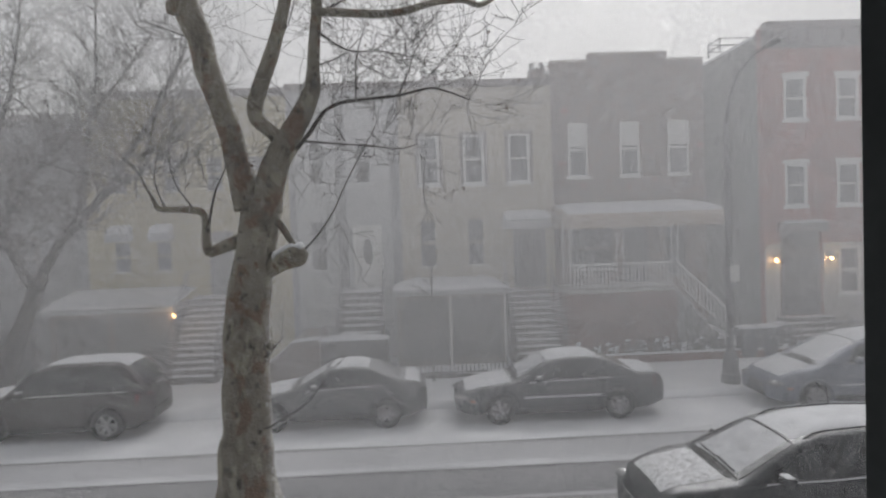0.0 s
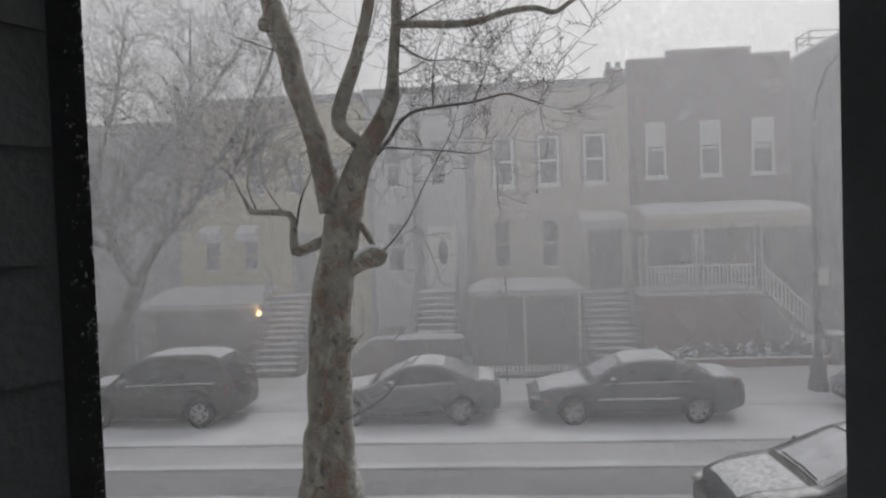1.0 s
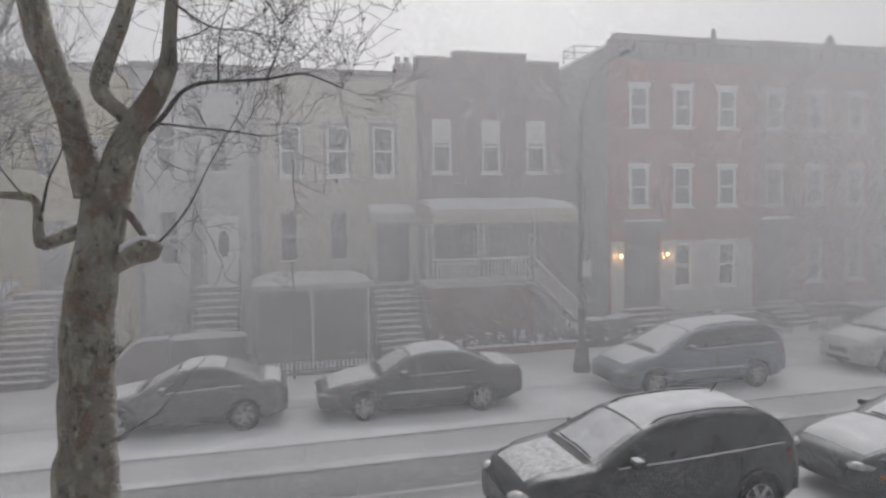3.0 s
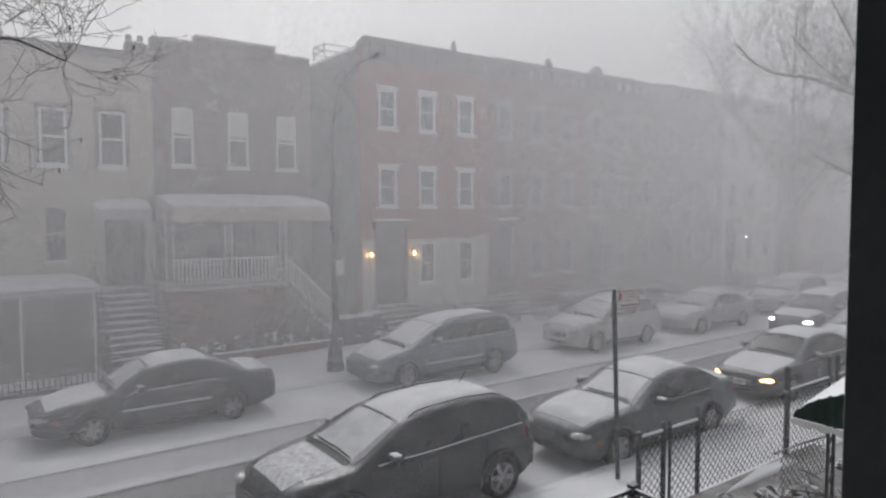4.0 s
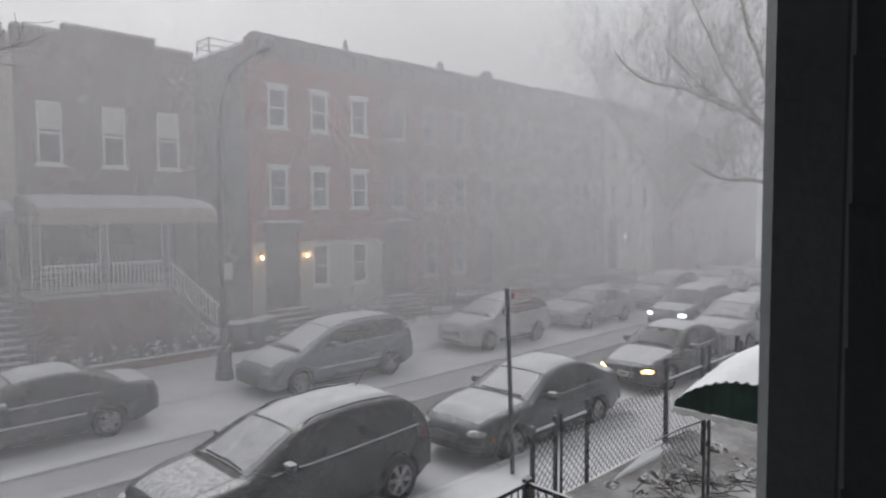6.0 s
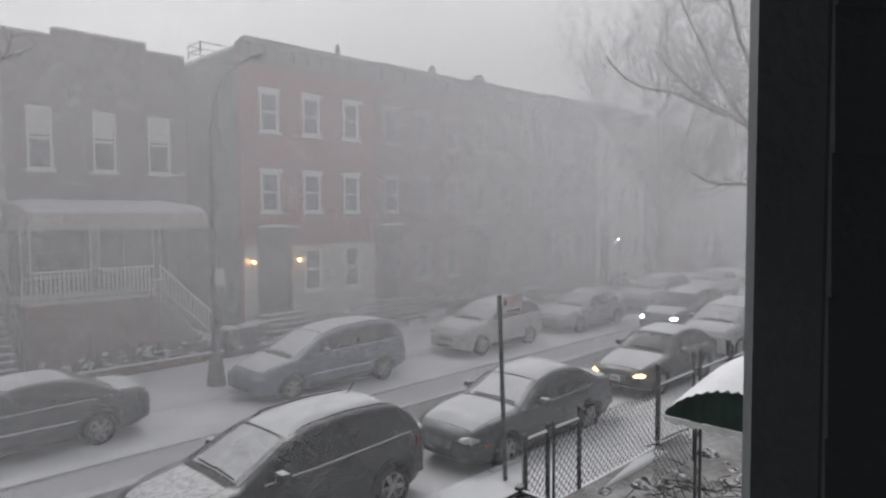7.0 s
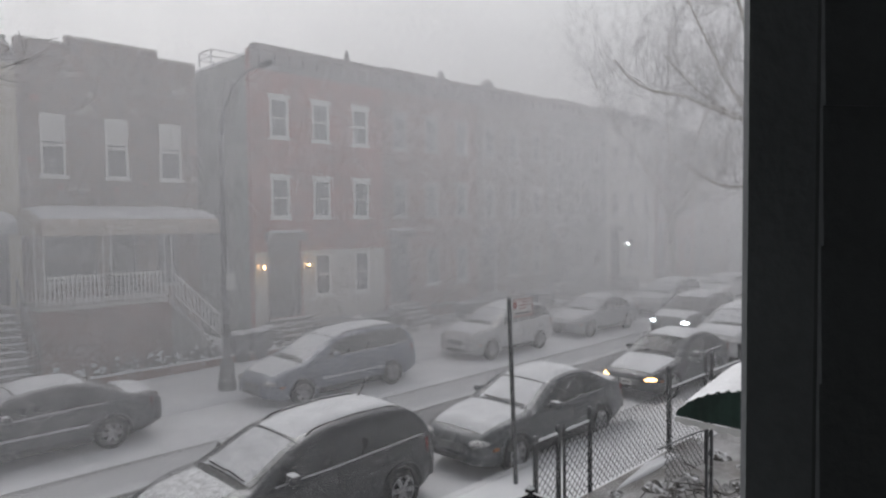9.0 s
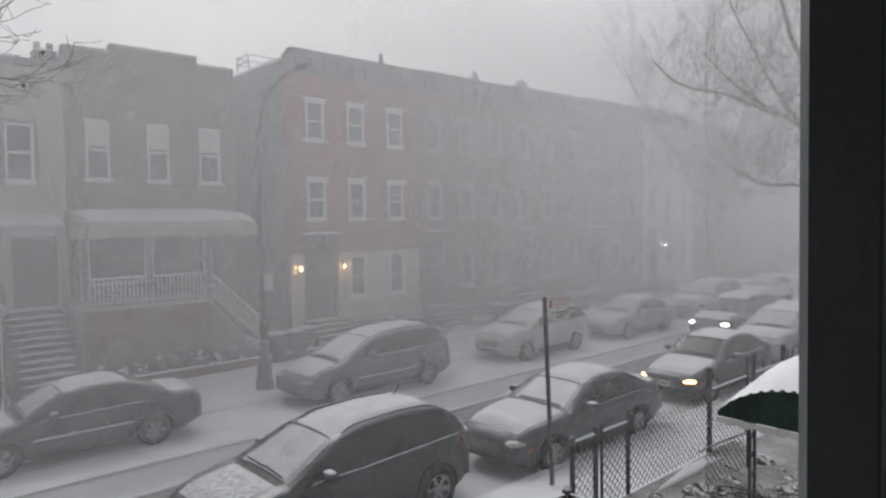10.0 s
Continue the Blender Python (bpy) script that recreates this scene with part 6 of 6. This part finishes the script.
RUBBLE = mat("wet_dark_rubble", (0.17, 0.16, 0.15), 0.9, scale=9, amount=0.3, grain=30, bump=0.7, dust=0.9, dust_from=0.55)
for k in range(34):
    x, y, r = rng.uniform(8.9, 12.6), rng.uniform(1.9, 4.5), rng.uniform(0.07, 0.24)
    s = Shape().sheet(lambda u, v: (r * math.sin(v * 1.57) * math.cos(u * 6.283) * (1 + 0.5 * noise.noise((math.cos(u * 6.283) * 2, math.sin(u * 6.283) * 2, k))), r * math.sin(v * 1.57) * math.sin(u * 6.283) * (1 + 0.4 * noise.noise((math.cos(u * 6.283) * 2, math.sin(u * 6.283) * 2, k + 9))), r * 0.6 * math.cos(v * 1.57) * (1 + 0.9 * noise.noise((math.cos(u * 6.283) * 1.5, math.sin(u * 6.283) * 1.5, k + v * 2)))), 14, 6)
    o = part("rubble_lump", s, RUBBLE if k % 3 else TRODDEN, None, smooth=False)
    o.location, o.rotation_euler = (x, y, 0.1), (0, 0, rng.uniform(0, 6.28))
    tagged(o, "dark wet lump of rubble and trampled snow in the yard", "rubble", "yard rubble")
sticks = thing("branch_pile", 10.2, 3.2, 0.12, "pile of fallen bare sticks half under snow", "branches")
st = Shape()
for k in range(60):
    a, l = rng.uniform(0, 6.283), rng.uniform(0.25, 0.7)
    c = Vector((rng.gauss(0, 0.6), rng.gauss(0, 0.4), 0.04 + abs(rng.gauss(0, 0.09))))
    d = Vector((math.cos(a) * l, math.sin(a) * l, rng.gauss(0, 0.08)))
    st.tube([c - d / 2, c + Vector((0, 0, rng.uniform(0, 0.04))), c + d / 2], [0.012, 0.01, 0.005], 5)
part("brush", st, DARKBARK, sticks)["kind"] = "stuff"

# far yards: picket fence, kerb walls, shrubs, bins, iron fences
pick = thing("picket_fence", 1.4, 17.85, 0.12, "thin pale iron fence before the cream house", "fence")
IN_PLACE.add(pick.name)
part("rail", Shape().box(-0.3, 2.9, 17.84, 17.87, 0.88, 0.91).box(-0.3, 2.9, 17.84, 17.87, 0.26, 0.29), STEEL, pick)
bar = Shape().box(-0.012, 0.012, -0.012, 0.012, 0.1, 1.0).mesh("picket", STEEL)
for k in range(27):
    o = new("picket", bar)
    o.location = (-0.3 + 3.2 * k / 26, 17.855, 0)
    attach(o, pick)
part("base_kerb", Shape().box(-0.35, 2.95, 17.76, 17.95, 0.08, 0.2), BROWNSTONE, pick, bevel=0.01)
edge = thing("garden_wall", 8.0, 18.85, 0.1, "low brick garden edging with snow lying behind it", "garden wall")
IN_PLACE.add(edge.name)
part("wall", Shape().box(5.0, 12.3, 18.75, 18.95, 0.08, 0.36), RUSSET, edge, bevel=0.015)
part("snow_cap", lumpy(5.0, 12.3, 18.76, 18.94, 0.36, 0.05, 6.0), SNOW, edge, smooth=True)
rng = random.Random(3)


def shrub(x, y, r, h, seed):
    t = thing("shrub", x, y, 0.12, "low bare shrub clotted with snow in the front yard", "shrub", "yard shrubs")
    rg, s, c = random.Random(seed), Shape(), Shape()
    for k in range(22):
        a = rg.uniform(0, 6.283)
        d = Vector((math.cos(a) * 0.6, math.sin(a) * 0.6, 1)).normalized()
        twigs(s, rg, Vector((0, 0, 0)), d, h * rg.uniform(0.7, 1.1), 0.012, 1, 0.5, 0.3, None, 3)
    for k in range(7):
        a, q, zz = rg.uniform(0, 6.283), r * rg.uniform(0, 0.9), h * rg.uniform(0.35, 0.95)
        b = rg.uniform(0.03, 0.075)
        o = Vector((q * math.cos(a), q * math.sin(a), zz))
        c.sheet(lambda u, v: o + Vector((b * math.sin(v * 3.14) * math.cos(u * 6.283) * 1.4, b * math.sin(v * 3.14) * math.sin(u * 6.283) * 1.4, b * 0.7 * math.cos(v * 3.14))) * (1 + 0.4 * noise.noise((u * 3, v * 4, k))), 8, 5)
    part("brush", s, DARKBARK, t)
    part("snow_clumps", c, ROOFSNOW, t, "clumps of snow caught in the twigs", smooth=True)


for k in range(15):
    shrub(5.4 + 0.47 * k + rng.uniform(-0.1, 0.1), 19.0 + rng.uniform(0.05, 0.3) if k % 2 else 19.1, rng.uniform(0.25, 0.4), rng.uniform(0.5, 0.85), 40 + k)
for x, y, c, lab in ((10.6, 18.9, (0.05, 0.06, 0.075), "dark blue-grey lidded bin with snow on its lid"), (11.3, 18.95, (0.05, 0.06, 0.075), "dark blue-grey lidded bin with snow on its lid"), (11.9, 19.3, (0.035, 0.035, 0.038), "black lidded bin with snow on its lid")):
    b = thing("rubbish_bin", x, y, 0.13, lab, "bin", "rubbish bins")
    m = mat("bin_plastic", c, 0.5, scale=6, amount=0.2)
    part("tub", Shape().add([(sx * w, sy * w, z) for z, w in ((0, 0.22), (0.85, 0.28)) for sx, sy in ((-1, -1), (1, -1), (1, 1), (-1, 1))], [(3, 2, 1, 0), (4, 5, 6, 7), (0, 1, 5, 4), (1, 2, 6, 5), (2, 3, 7, 6), (3, 0, 4, 7)]), m, b, bevel=0.03)
    part("lid", Shape().box(-0.3, 0.3, -0.31, 0.3, 0.853, 0.92), m, b, bevel=0.02)
    part("snow_cap", lumpy(-0.28, 0.28, -0.29, 0.28, 0.92, 0.09, x), ROOFSNOW, b, smooth=True)
for x0, x1 in ((13.0, 15.2), (15.6, 18.6), (19.4, 21.0), (21.6, 25.0), (25.8, 31.0), (31.8, 37.0)):
    g = thing("iron_fence", (x0 + x1) / 2, 18.9, 0.12, "black iron area fence with snow along its rail", "fence", "area fences")
    IN_PLACE.add(g.name)
    part("rail", Shape().box(x0, x1, 18.88, 18.92, 1.08, 1.12).box(x0, x1, 18.885, 18.915, 0.3, 0.33), IRON, g)
    part("snow_cap", lumpy(x0, x1, 18.875, 18.925, 1.12, 0.03, x0), ROOFSNOW, g)
    bar = Shape().box(-0.011, 0.011, -0.011, 0.011, 0.1, 1.24).mesh("picket", IRON)
    n = int((x1 - x0) / 0.15)
    for k in range(n + 1):
        o = new("picket", bar)
        o.location = (x0 + (x1 - x0) * k / n, 18.9, 0)
        attach(o, g)
for x, w in ((16.7, 1.5), (22.8, 1.6), (28.0, 1.4)):
    bb = thing("planter_box", x, 19.6, 0.12, "dark area enclosure with slabs of snow on it", "planter", "area planters")
    part("box", Shape().box(-w / 2, w / 2, -0.4, 0.4, 0, 0.75), SCREEN, bb, bevel=0.02)
    part("snow_cap", lumpy(-w / 2, w / 2, -0.4, 0.4, 0.75, 0.14, x), ROOFSNOW, bb, smooth=True)

# ---- the porch opening from which the street is seen ----
L, T, LB = Vector((-0.315, -1.2)), Vector((-0.348, -1.218)), Vector((-0.8, -2.05))
R, T2, RB = Vector((0.669, -0.973)), Vector((0.724, -1.016)), Vector((1.25, -1.41))
porch = thing("porch_trim", 0.2, -1.0, 3.9, "dark green corner boards framing the porch opening, wet snow specks on them", "trim", kind="structure")
IN_PLACE.add(porch.name)


def upright(points, z0, z1):
    n = len(points)
    return Shape().add([(p[0], p[1], z) for z in (z0, z1) for p in points], [tuple(range(n - 1, -1, -1)), tuple(range(n, 2 * n))] + [(k, (k + 1) % n, n + (k + 1) % n, n + k) for k in range(n)])


left_board = part("corner_board", upright([L, T, T + Vector((-0.04, 0.05)), L + Vector((-0.022, 0.03))], 3.9, 5.8), TRIM, porch)
right_board = part("corner_board", upright([R, T2, T2 + Vector((0.04, 0.02)), R + Vector((0.05, 0.006))], 3.9, 5.8), TRIM, porch)
part("sill_board", Shape().box(-0.5, 0.85, -1.22, -0.8, 3.82, 3.898), TRIM, porch, bevel=0.01)
part("head_board", Shape().box(-0.5, 0.85, -1.22, -0.8, 5.802, 5.9), TRIM, porch, bevel=0.01)
rng = random.Random(17)
sp = Shape()
way = (T - L)
nrm = Vector((way.y, -way.x)).normalized() * -1
for k in range(520):
    u = min(0.95, abs(rng.gauss(0, 0.28)) + 0.02)
    z, q = rng.uniform(3.95, 5.7), rng.uniform(0.0006, 0.0022)
    p = L + way * u
    for j in range(rng.randint(1, 3)):
        c = Vector((p.x, p.y, z)) + Vector((rng.gauss(0, 0.0015), 0, rng.gauss(0, 0.003))) - Vector((nrm.x, nrm.y, 0)) * 0.0005
        d = Vector((way.x, way.y, 0)).normalized() * q * rng.uniform(0.6, 1.3)
        e = Vector((0, 0, q * rng.uniform(0.7, 1.8)))
        o = Vector((0.3, -0.95, 0)).normalized() * q * 0.7
        sp.add([c - d, c - e, c + d, c + e, c + o], [(0, 1, 4), (1, 2, 4), (2, 3, 4), (3, 0, 4), (3, 2, 1, 0)])
part("snow_specks", sp, SPECK, left_board, "wet snow specks blown onto the board")


def siding(parent, a, b, z_ref, inward):
    """Lapped boards on a wall from a to b (plan), each one an object."""
    d = (b - a)
    for k in range(-6, 9):
        z0 = z_ref + 0.135 * k
        lap = 0.007
        pts = [(a + inward * lap, z0), (b + inward * lap, z0), (b + inward * 0.003, z0 + 0.139), (a + inward * 0.003, z0 + 0.139)]
        front = [(p.x, p.y, z) for p, z in pts]
        back = [(p.x - inward.x * (lap if i < 2 else 0.003), p.y - inward.y * (lap if i < 2 else 0.003), z) for i, (p, z) in enumerate(pts)]
        part("siding_board", Shape().add(front + back, [(0, 1, 2, 3), (7, 6, 5, 4), (0, 4, 5, 1), (1, 5, 6, 2), (2, 6, 7, 3), (3, 7, 4, 0)]), SIDING, parent)


for nm, a, b, inward, zr in (("wall_west", T, LB, Vector((0.87, -0.49)), 4.62), ("wall_east", T2, RB, Vector((-0.6, -0.8)), 4.665)):
    out = inward * -0.12
    w = part(nm, upright([a, b, b + out, a + out], 2.9, 6.2), SIDING)
    tagged(w, "porch side wall clad in dark grey-green lapped siding", "wall", kind="structure")
    siding(w, a - (a - b).normalized() * 0.004, b, zr, inward)
for nm, x0, x1, y0, y1 in (("wall_south", -0.95, 1.4, -3.2, -3.05), ("wall_west_back", -0.95, -0.8, -3.05, -2.0), ("wall_east_back", 1.25, 1.4, -3.05, -1.4)):
    tagged(part(nm, Shape().box(x0, x1, y0, y1, 2.9, 6.2), SIDING), "plain dark porch wall", "wall", kind="structure")
tagged(part("wall_front_low", Shape().box(-8, 6.4, -1.2, -0.85, 0.0, 3.8), SIDING), "dark sided house front below the opening", "wall", kind="structure")
tagged(part("wall_front_high", Shape().box(-8, 6.4, -1.2, -0.85, 5.902, 9.0), SIDING), "dark sided house front above the opening", "wall", kind="structure")
tagged(part("wall_front_side", Shape().box(-8, -0.47, -1.2, -1.09, 3.802, 5.9), SIDING), "dark sided house front beside the opening", "wall", kind="structure")
tagged(part("wall_front_far_side", Shape().box(0.8, 6.4, -1.2, -1.02, 3.802, 5.9), SIDING), "dark sided house front beside the opening", "wall", kind="structure")
tagged(part("porch_floor", Shape().box(-0.95, 1.4, -3.2, -1.202, 2.75, 2.9), DUN), "dark porch floor", "floor", kind="structure")
tagged(part("ceiling", Shape().box(-0.95, 1.4, -3.2, -1.202, 6.2, 6.3), TRIM), "dark porch ceiling", "ceiling", kind="structure")
# ---- falling snow: wind-drawn streaks of fine snow hang over the street and veil what lies behind ----
FLAKE = mat("falling_snow", (0.97, 0.97, 0.98), 1.0, scale=1, amount=0.0, bump=0.0, spec=0.0)
GUSTS = [(1.0, 0.1, -0.22), (0.72, 0.12, -0.68), (0.33, -0.2, -0.92), (-0.28, 0.2, -0.94), (-0.72, 0.1, -0.68), (0.25, 0.85, -0.45)]


def flurry_mesh(turn, sx, sy, sz, count, length, width, seed):
    """A block of fine snow streaks that all fly one way; its points are given in the gust's own axes."""
    g = np.random.default_rng(seed)
    back = np.array(turn.inverted())
    c = g.random((count, 3)) * (sx, sy, sz) @ back.T
    axis = np.array((1.0, 0.0, 0.0))
    long = length * g.uniform(0.6, 1.3, (count, 1))
    a = g.uniform(0, 2 * math.pi, (count, 1))
    side = np.concatenate([np.zeros_like(a), np.cos(a), np.sin(a)], axis=1) * width / 2
    v = np.stack([c - axis * long / 2 - side, c - axis * long / 2 + side, c + axis * long / 2], axis=1).reshape(-1, 3)
    me = bpy.data.meshes.new("flurry")
    me.vertices.add(count * 3)
    me.vertices.foreach_set("co", v.astype(np.float32).ravel())
    me.loops.add(count * 3)
    me.loops.foreach_set("vertex_index", np.arange(count * 3, dtype=np.int32))
    me.polygons.add(count)
    me.polygons.foreach_set("loop_start", np.arange(0, count * 3, 3, dtype=np.int32))
    me.polygons.foreach_set("loop_total", np.full(count, 3, dtype=np.int32))
    me.update()
    me.materials.append(FLAKE)
    return me


storm = tagged(new("falling_snow"), "dense fine snow falling over the whole street", "snow", kind="stuff")


def flurries(x0, x1, y0, y1, h, nx, thick, length, width, seed):
    """Fills a stretch of the street with gusts of snow; thick: the share of sight lost per metre."""
    sx, sy = (x1 - x0) / nx, y1 - y0
    count = int(sx * sy * h * thick / (0.27 * length * width) / len(GUSTS))
    for k, way in enumerate(GUSTS):
        turn = Vector(way).to_track_quat("X", "Z").to_matrix()
        me = flurry_mesh(turn, sx, sy, h, count, length, width, seed * 10 + k)
        for i in range(nx):
            o = new("flurry", me)
            o.matrix_world = Matrix.Translation((x0 + i * sx, y0, 0.05)) @ turn.to_4x4()
            o.parent = storm


flurries(-6, 0, 3.4, 9.0, 8.0, 1, 0.030, 3.0, 0.0002, 5)
flurries(0, 18, 3.4, 9.0, 8.0, 2, 0.042, 3.0, 0.00024, 9)
flurries(-20, -4, 9.0, 13.0, 11.0, 2, 0.020, 5.0, 0.0003, 7)
flurries(-4, 30, 9.0, 13.0, 11.0, 4, 0.052, 5.5, 0.0003, 1)
flurries(-4, 26, 8.8, 15.0, 2.4, 3, 0.014, 3.0, 0.0003, 11)
flurries(-22, -4, 13.0, 20.4, 12.0, 2, 0.068, 7.0, 0.00045, 8)
flurries(-4, 30, 13.0, 20.4, 12.0, 3, 0.064, 7.0, 0.0004, 2)
flurries(30, 62, 4.5, 20.4, 19.0, 2, 0.046, 10.0, 0.0007, 3)
flurries(18, 30, 4.5, 9.0, 13.0, 2, 0.062, 4.5, 0.0004, 4)
flurries(62, 110, 4.5, 34.0, 19.0, 2, 0.040, 12.0, 0.002, 6)
